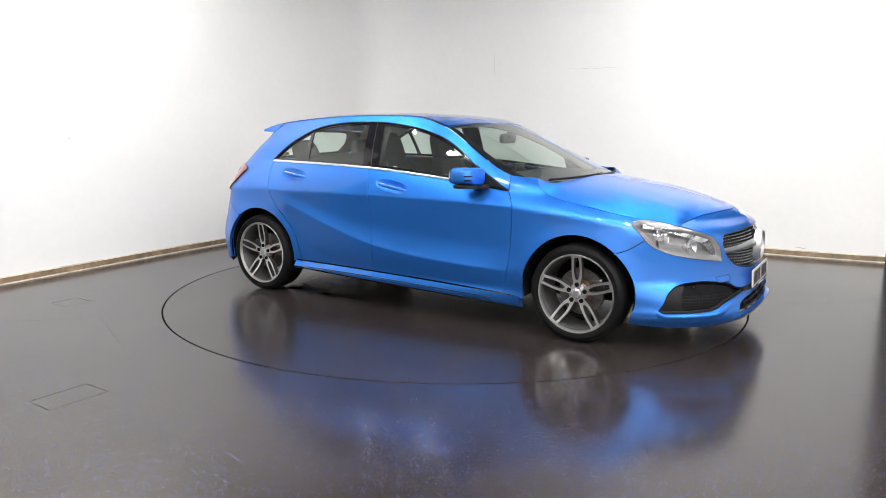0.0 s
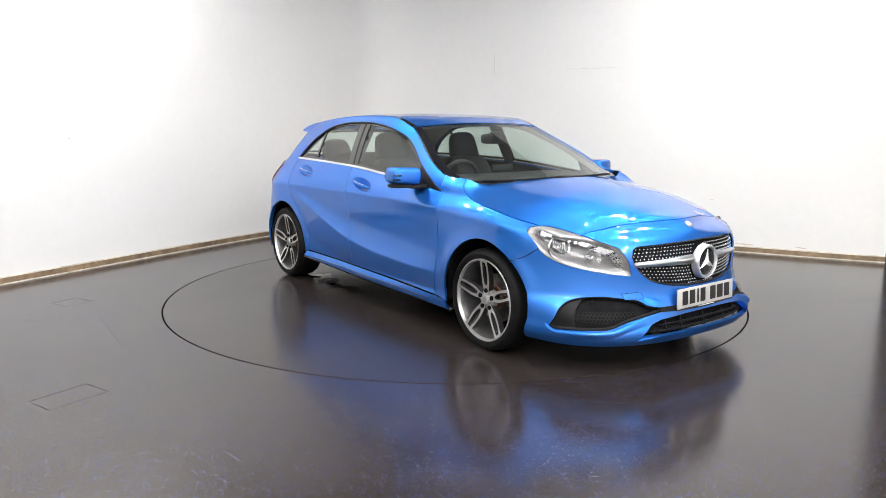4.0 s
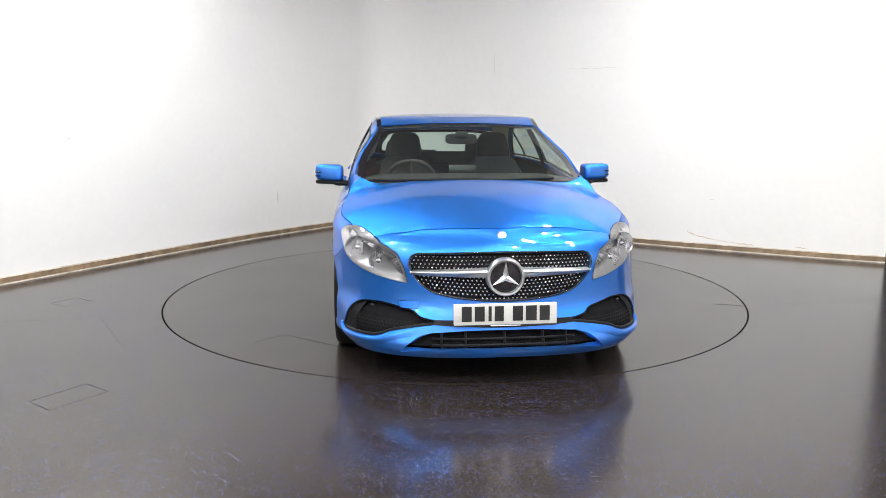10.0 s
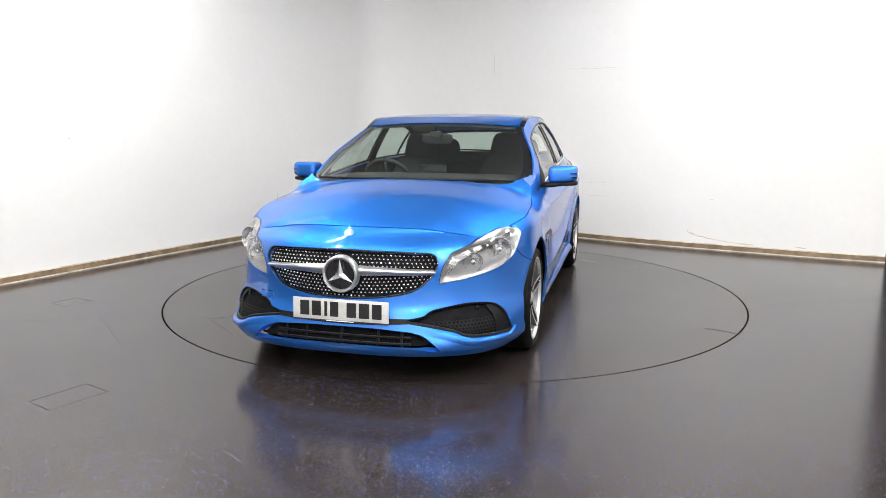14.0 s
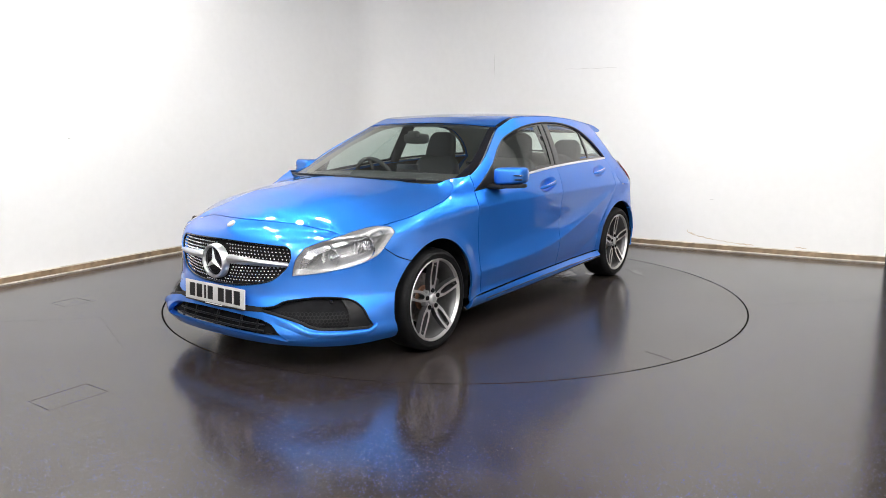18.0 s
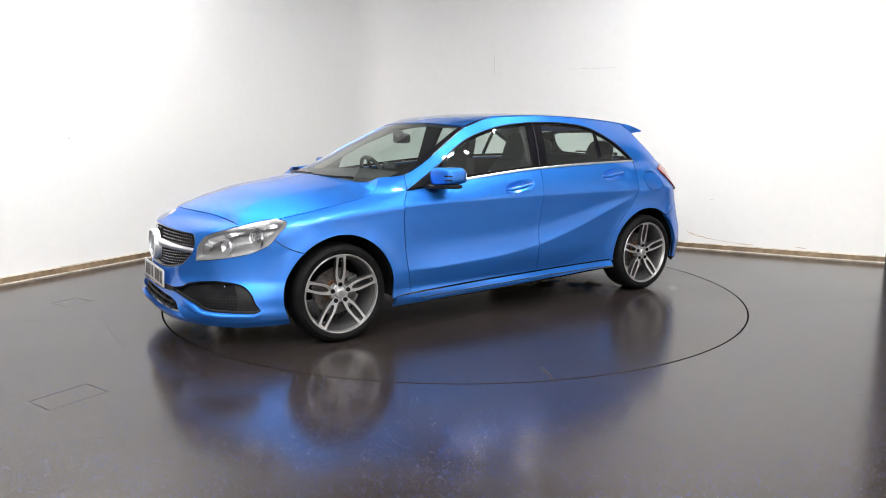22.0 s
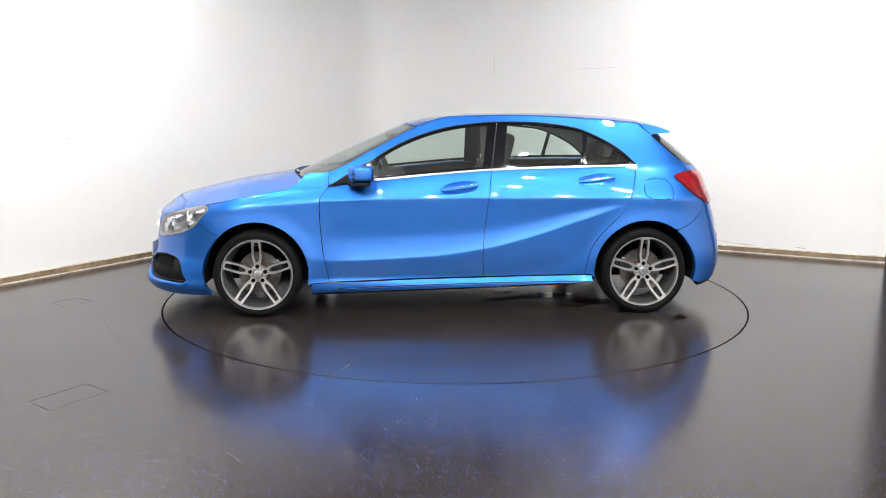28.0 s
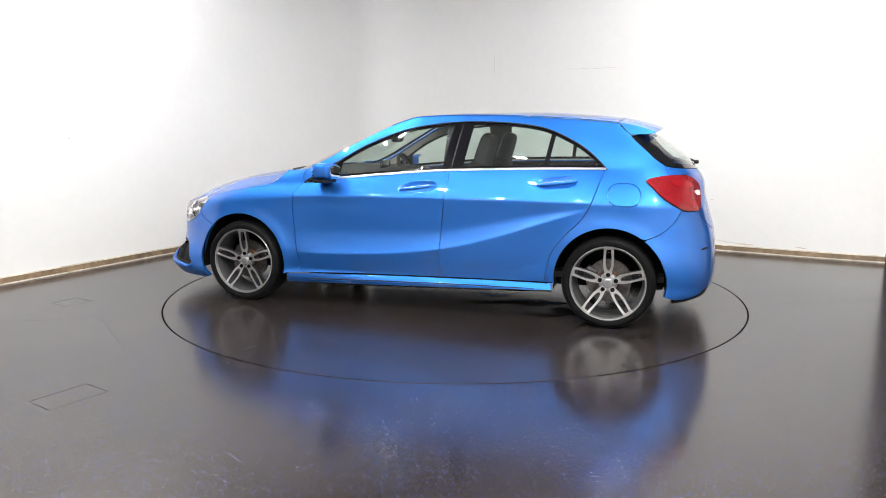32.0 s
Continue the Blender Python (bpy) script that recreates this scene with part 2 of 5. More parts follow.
def side(x, z):
    """Half the width of the body at that place and height, without the wraps."""
    x, z = np.asarray(x, float), np.asarray(z, float)
    cz, cy, bz, by, rz, ry = crease_z(x), crease_y(x), belt_z(x), belt_y(x), rail_z(x), rail_y(x)
    low = low_y(np.minimum(z, 0.84)) + (cy - 0.884)
    d = z - drop_z(x)
    t = np.clip(d / np.maximum(cz - drop_z(x), 0.02), 0, 1)
    fold = np.where(d > 0, -0.026 * (1 - np.exp(-np.maximum(d, 0) / 0.085)) * (1 - step(0.25, 1.0, t)), 0.125 * np.maximum(np.minimum(d, 0), -0.26) * step(0.20, 0.29, z))
    low = low + (fold + 0.006) * step(-1.28, -0.95, x) * step(1.05, 0.65, x) * step(0.20, 0.27, z) * (1 - step(0.5, 1.0, t))
    low = low + fold * step(-1.28, -0.95, x) * step(1.05, 0.65, x) * step(0.5, 1.0, t)
    t1, t2 = (np.clip((z - a) / np.maximum(b - a, 1e-3), 0, 1.25) for a, b in ((cz, bz), (bz, rz)))
    up = np.where(z < bz, cy + (by - cy) * (0.62 * t1 + 0.38 * t1 ** 2), by + (ry - by) * t2 + 0.060 * t2 * (1 - t2))
    t = np.clip((z - cz) / np.maximum(top_z(x) - cz, 0.01), 0, 1)
    wing = cy - (cy - top_y(x)) * (0.45 * t + 0.55 * t ** 2) - np.where(z > top_z(x), 0.6 * (np.minimum(z, 1.03) - top_z(x)), 0)
    k = step(0.98, 1.14, x)
    y = np.where(z > cz, up * (1 - k) + wing * k, low)
    for hub in (HUB, -HUB):
        r = np.hypot(x - hub, z - 0.318)
        y = y + 0.012 * np.exp(-((r - 0.36) / 0.055) ** 2) * step(0.80, 0.55, z)
    return y


def skin(s, z):
    """A point of the body's left half; s is the place along the side, going on round the front and the back."""
    s, z = np.asarray(s, float), np.asarray(z, float)
    f, r = np.clip((s - NOSE) / LF, 0, 1) * math.pi / 2, np.clip((TAIL - s) / LR, 0, 1) * math.pi / 2
    nf, nr = 2 / nose_n(z), 2 / tail_n(z)
    x = np.clip(s, TAIL, NOSE) + (nose_x(z) - NOSE) * np.sin(f) ** nf + (tail_x(z) - TAIL) * np.sin(r) ** nr
    y = side(x, z) * np.maximum(np.cos(f), 0) ** nf * np.maximum(np.cos(r), 0) ** nr
    return np.stack([x, y, z * np.ones_like(x)], -1)


# ---- mesh helpers ----
def mesh(name, verts, faces, smooth=True):
    me = bpy.data.meshes.new(name)
    me.from_pydata([tuple(map(float, v)) for v in verts], [], [tuple(map(int, f)) for f in faces])
    me.update()
    if smooth:
        me.polygons.foreach_set("use_smooth", [True] * len(me.polygons))
    return me


def part(name, me, mat, parent=None, label=""):
    """Links a mesh as one object, under a thing or under a part."""
    ob = new(name, me)
    if not me.materials:
        me.materials.append(mat)
    ob.parent = parent
    if label:
        ob["label"] = label
    return ob


def thing(name, label, category, group="", at=None):
    ob = tagged(new(name), label, category, group)
    ob.matrix_world = at or Matrix()
    return ob


def from_bm(name, bm, smooth=True):
    me = bpy.data.meshes.new(name)
    bmesh.ops.recalc_face_normals(bm, faces=bm.faces)
    bm.to_mesh(me)
    bm.free()
    if smooth:
        me.polygons.foreach_set("use_smooth", [True] * len(me.polygons))
        me.set_sharp_from_angle(angle=radians(40))
    return me


def box(name, x0, x1, y0, y1, z0, z1, bevel=0.004, segments=2):
    bm = bmesh.new()
    bmesh.ops.create_cube(bm, size=1)
    for v in bm.verts:
        v.co = Vector(((x0 + x1) / 2 + v.co.x * (x1 - x0), (y0 + y1) / 2 + v.co.y * (y1 - y0), (z0 + z1) / 2 + v.co.z * (z1 - z0)))
    if bevel:
        bmesh.ops.bevel(bm, geom=bm.edges, offset=bevel, segments=segments, profile=0.5, affect="EDGES")
    return from_bm(name, bm)


def lathe(name, profile, n=48, axis="y"):
    """Turns a profile of (radius, height) round an axis."""
    verts, faces = [], []
    k = len(profile)
    for i in range(n):
        a = 2 * math.pi * i / n
        for r, h in profile:
            p = (r * math.cos(a), h, r * math.sin(a)) if axis == "y" else (r * math.cos(a), r * math.sin(a), h) if axis == "z" else (h, r * math.cos(a), r * math.sin(a))
            verts.append(p)
    for i in range(n):
        j = (i + 1) % n
        for q in range(k - 1):
            f = (i * k + q, i * k + q + 1, j * k + q + 1, j * k + q)
            faces.append(f)
    me = mesh(name, verts, faces)
    bm = bmesh.new()
    bm.from_mesh(me)
    bmesh.ops.remove_doubles(bm, verts=bm.verts, dist=1e-5)
    bpy.data.meshes.remove(me)
    return from_bm(name, bm)


def blob(name, a, b, c, e1=0.6, e2=0.6, n=28, k=14, shape=None):
    """A rounded block (superellipsoid); shape bends its points."""
    pw = lambda v, e: math.copysign(abs(v) ** e, v)
    verts, faces = [], []
    for i in range(k + 1):
        u = -math.pi / 2 + math.pi * i / k
        for j in range(n):
            w = 2 * math.pi * j / n
            p = (a * pw(math.cos(u), e1) * pw(math.cos(w), e2), b * pw(math.cos(u), e1) * pw(math.sin(w), e2), c * pw(math.sin(u), e1))
            verts.append(shape(*p) if shape else p)
    for i in range(k):
        for j in range(n):
            q = (j + 1) % n
            faces.append((i * n + j, i * n + q, (i + 1) * n + q, (i + 1) * n + j))
    me = mesh(name, verts, faces)
    bm = bmesh.new()
    bm.from_mesh(me)
    bmesh.ops.remove_doubles(bm, verts=bm.verts, dist=1e-5)
    bpy.data.meshes.remove(me)
    return from_bm(name, bm)


def tube(name, pts, radius, n=8, closed=False):
    """A round bar along points."""
    pts = [Vector(p) for p in pts]
    verts, faces = [], []
    m = len(pts)
    for i, p in enumerate(pts):
        d = pts[(i + 1) % m] - pts[i - 1] if closed else pts[min(i + 1, m - 1)] - pts[max(i - 1, 0)]
        q = d.to_track_quat("Z", "Y")
        r = radius(i / (m - 1)) if callable(radius) else radius
        for j in range(n):
            w = 2 * math.pi * j / n
            verts.append(p + q @ Vector((r * math.cos(w), r * math.sin(w), 0)))
    for i in range(m if closed else m - 1):
        for j in range(n):
            a, b = i * n, ((i + 1) % m) * n
            faces.append((a + j, a + (j + 1) % n, b + (j + 1) % n, b + j))
    if not closed:
        faces += [tuple(range(n))[::-1], tuple(range((m - 1) * n, m * n))]
    return mesh(name, verts, faces)


def ribbon(name, a, b, normal=None, lift=0.0):
    """A strip between two rows of points."""
    a, b = [Vector(p) for p in a], [Vector(p) for p in b]
    n = len(a)
    return mesh(name, a + b, [(i, i + 1, n + i + 1, n + i) for i in range(n - 1)])


# ---- outlines and skins ----
def line(pts, gap=0.012):
    """A smooth line through points, sampled evenly."""
    pts = [np.array(p, float) for p in pts]
    if len(pts) == 2:
        n = max(1, int(np.linalg.norm(pts[1] - pts[0]) / gap))
        return [pts[0] + (pts[1] - pts[0]) * i / n for i in range(n + 1)]
    p = [2 * pts[0] - pts[1]] + pts + [2 * pts[-1] - pts[-2]]
    out = []
    for i in range(1, len(p) - 2):
        n = max(1, int(np.linalg.norm(p[i + 1] - p[i]) / gap))
        for k in range(n):
            t = k / n
            out.append(0.5 * (2 * p[i] + (p[i + 1] - p[i - 1]) * t + (2 * p[i - 1] - 5 * p[i] + 4 * p[i + 1] - p[i + 2]) * t * t + (3 * p[i] - p[i - 1] - 3 * p[i + 1] + p[i + 2]) * t ** 3))
    return out + [pts[-1]]


def loop(*lines):
    """A closed outline from lines that meet end to end."""
    out = []
    for l in lines:
        for q in l:
            if not out or np.linalg.norm(q - out[-1]) > 0.0025:
                out.append(np.array(q, float))
    while np.linalg.norm(out[0] - out[-1]) < 0.0025:
        out.pop()
    return out


def ring(pts, gap=0.012):
    """A smooth closed outline."""
    pts = list(pts)
    n = len(pts)
    l = line(pts[-3:] + pts + pts[:3], gap)
    a = [i for i, q in enumerate(l) if np.allclose(q, pts[0])]
    return loop(l[a[0]:a[-1]])


def inset(poly, d):
    """Moves an outline inwards by d."""
    p = np.array(poly)
    area = np.sum(p[:, 0] * np.roll(p[:, 1], -1) - np.roll(p[:, 0], -1) * p[:, 1])
    t = np.roll(p, -1, 0) - np.roll(p, 1, 0)
    t /= np.maximum(np.linalg.norm(t, axis=1, keepdims=True), 1e-9)
    n = np.stack([-t[:, 1], t[:, 0]], 1) * (1 if area > 0 else -1)
    return [q for q in p + n * d]


def inside(pts, poly):
    p = np.array(poly)
    x, y = pts[:, 0][:, None], pts[:, 1][:, None]
    a, b = p, np.roll(p, -1, 0)
    cross = ((a[:, 1] > y) != (b[:, 1] > y)) & (x < (b[:, 0] - a[:, 0]) * (y - a[:, 1]) / (b[:, 1] - a[:, 1] + 1e-12) + a[:, 0])
    return cross.sum(1) % 2 == 1


def clearance(pts, poly):
    p = np.array(poly)
    return np.min(np.hypot(pts[:, 0][:, None] - p[:, 0], pts[:, 1][:, None] - p[:, 1]), axis=1)


FRONT, BACK = NOSE + LF, TAIL - LR


def front_skin(q, z):
    """The body round the nose; q runs from the middle to the car's left."""
    p = skin(FRONT - np.abs(q), z)
    p[..., 1] *= np.where(np.asarray(q) < 0, -1, 1)
    return p


def back_skin(q, z):
    p = skin(BACK + np.abs(q), z)
    p[..., 1] *= np.where(np.asarray(q) < 0, -1, 1)
    return p


def ends(s, z):
    """How far into the nose's and the tail's wrap a place is (0 to 1), with the squareness there."""
    return np.clip((s - NOSE) / LF, 0, 1), np.clip((TAIL - s) / LR, 0, 1), nose_n(z), tail_n(z)


def bend(s, z, way):
    """Spreads places evenly round the wraps (way 1), or takes them back (way -1)."""
    f, r, nf, nr = ends(np.asarray(s, float), np.asarray(z, float))
    kf, kr = (2 / nf, 2 / nr) if way > 0 else (nf / 2, nr / 2)
    return np.clip(s, TAIL, NOSE) + LF * f ** kf - LR * r ** kr


def along(fn, q):
    return q if fn is skin else FRONT - np.abs(q) if fn is front_skin else BACK + np.abs(q)


def turned(fn, q, s):
    return s if fn is skin else np.where(np.asarray(q) < 0, -1, 1) * (FRONT - s if fn is front_skin else s - BACK)


def warp(p, fn):
    return np.array((float(turned(fn, p[0], bend(along(fn, p[0]), p[1], 1))), p[1]))


def unwarp(u, v, fn):
    return turned(fn, u, bend(along(fn, u), v, -1))


WARPED = (skin, front_skin, back_skin)


from mathutils.geometry import delaunay_2d_cdt


def panel(name, fn, outer, holes=(), gap=0.02, depth=0.014, mirror=False, lift=0.0, outward=(0, 0, 0.6)):
    """A skin over an outline (with holes) in the plane of fn's two numbers, with its edges turned in by depth."""
    if fn in WARPED:
        outer, holes = [warp(p, fn) for p in outer], [[warp(p, fn) for p in h] for h in holes]
        raw, fn = fn, (lambda u, v, raw=fn: raw(unwarp(u, v, raw), v))
    loops = [outer, *holes]
    lo, hi = np.min(outer, 0), np.max(outer, 0)
    gx, gy = np.meshgrid(np.arange(lo[0], hi[0] + gap, gap), np.arange(lo[1], hi[1] + gap, gap), indexing="ij")
    gx = gx + (np.arange(gx.shape[1]) % 2) * gap / 2
    grid = np.stack([gx.ravel(), gy.ravel()], 1)
    keep = inside(grid, outer)
    for h in holes:
        keep &= ~inside(grid, h)
    grid = grid[keep]
    for l in loops:
        grid = grid[clearance(grid, l) > gap * 0.45]
    pts, edges = [], []
    for l in loops:
        b = len(pts)
        pts += [Vector((q[0], q[1])) for q in l]
        edges += [(b + i, b + (i + 1) % len(l)) for i in range(len(l))]
    pts += [Vector((q[0], q[1])) for q in grid]
    v2, _, tris, *_ = delaunay_2d_cdt(pts, edges, [], 0, 1e-5)
    v2 = np.array([(v.x, v.y) for v in v2])
    tris = np.array([t for t in tris if len(t) == 3])
    mid = v2[tris].mean(1)
    keep = inside(mid, outer)
    for h in holes:
        keep &= ~inside(mid, h)
    tris = tris[keep]
    P = fn(v2[:, 0], v2[:, 1])
    e = 2e-3
    N = np.cross(fn(v2[:, 0] + e, v2[:, 1]) - fn(v2[:, 0] - e, v2[:, 1]), fn(v2[:, 0], v2[:, 1] + e) - fn(v2[:, 0], v2[:, 1] - e))
    N /= np.maximum(np.linalg.norm(N, axis=1, keepdims=True), 1e-12)
    used = np.unique(tris)
    if np.sum(N[used] * (P[used] - np.array(outward))) < 0:
        N = -N
    fnorm = np.cross(P[tris[:, 1]] - P[tris[:, 0]], P[tris[:, 2]] - P[tris[:, 0]])
    if np.sum(fnorm * N[tris[:, 0]]) < 0:
        tris = tris[:, ::-1]
    P = P + N * lift
    if depth:
        count = {}
        for t in tris:
            for i in range(3):
                a, b = int(t[i]), int(t[(i + 1) % 3])
                count[(a, b)] = count.get((a, b), 0) + 1
        rim = [k for k in count if (k[1], k[0]) not in count]
        ids = sorted({i for k in rim for i in k})
        m = {v: len(P) + i for i, v in enumerate(ids)}
        low = {v: len(P) + len(ids) + i for i, v in enumerate(ids)}
        P = np.concatenate([P, P[ids], P[ids] - N[ids] * depth])
        faces = [tuple(t) for t in tris] + [(m[b], m[a], low[a], low[b]) for a, b in rim]
    else:
        faces = [tuple(t) for t in tris]
    if mirror:
        P = P * np.array([1, -1, 1])
        faces = [f[::-1] for f in faces]
    me = mesh(name, P, faces)
    bm = bmesh.new()
    bm.from_mesh(me)
    bmesh.ops.delete(bm, geom=[v for v in bm.verts if not v.link_faces], context="VERTS")
    bm.to_mesh(me)
    bm.free()
    return me


def s_of(x, z):
    """The place in the unrolled plan at which the skin has that x."""
    grid = np.linspace(BACK, FRONT, 4000)
    return float(np.interp(x, skin(grid, np.full_like(grid, z))[:, 0], grid))


def arch(hub, a0, a1, r=0.352, n=36):
    """A wheel arch in the unrolled plan, between two angles (degrees from straight ahead)."""
    out = []
    for i in range(n + 1):
        a = radians(a0 + (a1 - a0) * i / n)
        k = r + 0.016 * math.exp(-((math.degrees(a) - (0 if hub > 0 else 180)) / 25) ** 2)
        x, z = hub + k * math.cos(a), 0.316 + k * math.sin(a)
        out.append(np.array((s_of(x, z), z)))
    return out


def both(pts, base):
    """Mirrors a half outline, given from the middle outwards and back to the middle, about the car's middle."""
    half = [np.array((abs(base - p[0]), p[1])) for p in pts]
    other = [np.array((-p[0], p[1])) for p in half[::-1]]
    return loop(half, other)


def at(name, fn, u, v, lift=0.0):
    p = fn(np.array([u]), np.array([v]))[0]
    return Vector(p)


# ---- the car ----
car = thing("car", "metallic blue five-door hatchback parked on a turntable", "car")
GAP = 0.0022

# outlines in the unrolled plan: place along the side, height
DOOR_LOW = [(0.858, 0.249), (0.326, 0.266), (-0.212, 0.276), (-0.931, 0.284)]
DOOR_FRONT = line([(0.852, 0.905), (0.895, 0.85), (0.910, 0.80), (0.910, 0.645), (0.893, 0.447), (0.858, 0.249)])
DOOR_MID = line([(-0.212, 0.276), (-0.208, 0.48), (-0.233, 0.754), (-0.266, 1.010)])
DOOR_BACK = line([(-0.931, 0.284), (-0.950, 0.40), (-0.985, 0.50), (-1.070, 0.614), (-1.165, 0.711), (-1.222, 0.81), (-1.256, 0.906), (-1.296, 1.034)])
belt_line = lambda a, b, up=0.0: [np.array((x, float(belt_z(x)) + up)) for x in np.linspace(a, b, max(3, int(abs(a - b) / 0.015)))]
WINDOW_TOP = line([(0.852, 0.905), (0.72, 0.985), (0.588, 1.060), (0.397, 1.176), (0.199, 1.259), (0.0, 1.310), (-0.24, 1.338), (-0.41, 1.343), (-0.644, 1.335), (-0.885, 1.300), (-1.090, 1.213), (-1.210, 1.133), (-1.280, 1.068), (-1.312, 1.037)])
HEADLAMP = loop(line([(1.684, 0.742), (1.693, 0.766), (1.735, 0.774), (1.776, 0.773), (1.858, 0.755), (1.936, 0.736), (1.98, 0.727), (2.06, 0.704), (2.132, 0.675)]), line([(2.132, 0.675), (2.162, 0.61), (2.178, 0.527)]), line([(2.178, 0.527), (2.045, 0.543), (1.885, 0.574), (1.80, 0.603), (1.735, 0.645), (1.684, 0.742)]))
WING_SEAM = line([(1.722, 0.662), (1.641, 0.606), (1.562, 0.572)])
BONNET_SIDE = line([(1.006, 0.992), (1.023, 0.978), (1.055, 0.938), (1.094, 0.908), (1.169, 0.878), (1.355, 0.845), (1.57, 0.809), (1.70, 0.784), (1.745, 0.772)])
REAR_SEAM = line([(-1.497, 0.601), (-1.605, 0.646), (-1.735, 0.721), (-1.815, 0.788)])
TAILLAMP = ring([(-1.548, 0.968), (-1.632, 0.990), (-1.75, 0.998), (-1.86, 0.999), (-1.985, 0.990), (-2.113, 0.941), (-2.135, 0.898), (-2.11, 0.835), (-2.05, 0.780), (-1.93, 0.776), (-1.815, 0.792), (-1.675, 0.855), (-1.60, 0.918)])
rail_line = lambda a, b: [np.array((s_of(x, float(rail_z(x))), float(rail_z(x)))) for x in np.linspace(a, b, max(3, int(abs(a - b) / 0.015)))]
ARCH_R = 0.352


def nearest(l, p):
    return int(np.argmin([np.hypot(q[0] - p[0], q[1] - p[1]) for q in l]))


HANDLES = ((-0.040, 0.897, 0.140, 0.041, -0.150), (-1.000, 0.948, 0.135, 0.040, -0.115))


def oval(x, z, a, b, tilt, n=40, e=0.75):
    out = []
    for i in range(n):
        w = 2 * math.pi * i / n
        u, v = a * math.copysign(abs(math.cos(w)) ** e, math.cos(w)), b * math.copysign(abs(math.sin(w)) ** e, math.sin(w))
        out.append(np.array((x + u * math.cos(tilt) - v * math.sin(tilt), z + u * math.sin(tilt) + v * math.cos(tilt))))
    return out


def sides():
    front_arch = arch(HUB, 30, 194)
    i = nearest(front_arch, (1.562, 0.572))
    wing = loop(line([(0.852, 0.905), (0.855, 0.96), (0.845, 1.004)]), line([(0.845, 1.004), (0.93, 0.995), (1.006, 0.992)]), BONNET_SIDE, HEADLAMP[:nearest(HEADLAMP, (1.745, 0.772))][::-1], line([(1.684, 0.742), (1.705, 0.70), (1.722, 0.662)]), WING_SEAM[:-1], front_arch[i:], line([(0.990, 0.232), (0.975, 0.240)]), line([(0.975, 0.240), (0.858, 0.249)]), DOOR_FRONT[::-1])
    fdoor = loop(DOOR_FRONT, line(DOOR_LOW[:3]), DOOR_MID, belt_line(-0.266, 0.852))
    rdoor = loop(DOOR_MID[::-1], line(DOOR_LOW[2:]), DOOR_BACK, belt_line(-1.296, -0.266))
    rear_arch = arch(-HUB, -7, 150)
    j = nearest(rear_arch, (-1.497, 0.601))
    quarter = loop(WINDOW_TOP, DOOR_BACK[::-1], line([(-0.931, 0.284), (-0.985, 0.285)]), rear_arch[:j], REAR_SEAM, TAILLAMP[nearest(TAILLAMP, (-1.815, 0.792)):], TAILLAMP[:nearest(TAILLAMP, (-1.765, 0.998))],
                   line([(-1.768, 1.001), (-1.758, 1.063)]), line([(-1.758, 1.063), (-1.676, 1.112), (-1.617, 1.170), (-1.490, 1.256)]), line([(-1.490, 1.256), (-1.405, 1.292), (s_of(-1.362, 1.334), 1.334)]),
                   rail_line(-1.358, 0.845), line([(0.845, 1.004), (0.855, 0.96), (0.852, 0.905)]))
    flap = oval(-1.415, 0.884, 0.088, 0.071, 0.03, e=0.82)
    for mirror in (False, True):
        sk = lambda *a, **k: panel(*a, mirror=mirror, **k)
        part("front_wing", sk("front_wing", skin, inset(wing, GAP)), BLUE, car)
        holes = [oval(*h) for h in HANDLES]
        for name, outline, h in (("front_door", fdoor, 0), ("rear_door", rdoor, 1)):
            door = part(name, sk(name, skin, inset(outline, GAP), [holes[h]], gap=0.0085), BLUE, car)
            handle(door, h, mirror, sk)
        q = part("rear_quarter", sk("rear_quarter", skin, inset(quarter, GAP), [] if mirror else [flap], gap=0.018), BLUE, car)
        if not mirror:
            part("fuel_flap", sk("fuel_flap", skin, inset(flap, 0.004)), BLUE, q)
        sill = loop(line([(0.975, 0.236), (0.858, 0.243), (0.326, 0.260), (-0.212, 0.270), (-0.934, 0.278), (-0.980, 0.280)]), line([(-0.980, 0.280), (-0.985, 0.238)]), line([(-0.985, 0.238), (-0.5, 0.216), (0.3, 0.188), (0.985, 0.164)]), line([(0.985, 0.164), (0.975, 0.236)]))
        low = loop(line([(0.79, 0.206), (0.3, 0.222), (-0.3, 0.236), (-0.87, 0.240)]), line([(-0.87, 0.240), (-0.90, 0.234), (-0.87, 0.230)]), line([(-0.87, 0.230), (-0.3, 0.224), (0.3, 0.207), (0.79, 0.186)]), line([(0.79, 0.186), (0.815, 0.196), (0.79, 0.206)]))
        s = part("side_skirt", sk("side_skirt", skin, inset(sill, GAP), [low], depth=0.02), BLUE, car)
        part("skirt_slot", sk("skirt_slot", skin, inset(low, 0.0055), lift=-0.002, depth=0.006), BLUE, s)
        for off, mat, nm in ((0.0, INK, "skirt_groove"), (0.008, BLUE, "skirt_lip")):
            c = [skin(np.array([x]), np.array([np.interp(x, (-0.87, -0.3, 0.3, 0.79), (0.240, 0.236, 0.222, 0.206)) - off]))[0] for x in np.linspace(0.79, -0.87, 60)]
            part(nm, tube(nm, [(p[0], (-1 if mirror else 1) * (p[1] + 0.0015), p[2]) for p in c], 0.0032, 6), mat, s)
        part("skirt_edge", sk("skirt_edge", lambda u, v: skin(u, v) - np.array([0, 0.004, 0]), loop(line([(0.985, 0.166), (0.3, 0.190), (-0.5, 0.218), (-0.985, 0.240)]), line([(-0.985, 0.240), (-0.985, 0.226), (-0.5, 0.204), (0.3, 0.176), (0.985, 0.152)])), depth=0.03), BLACK, s)


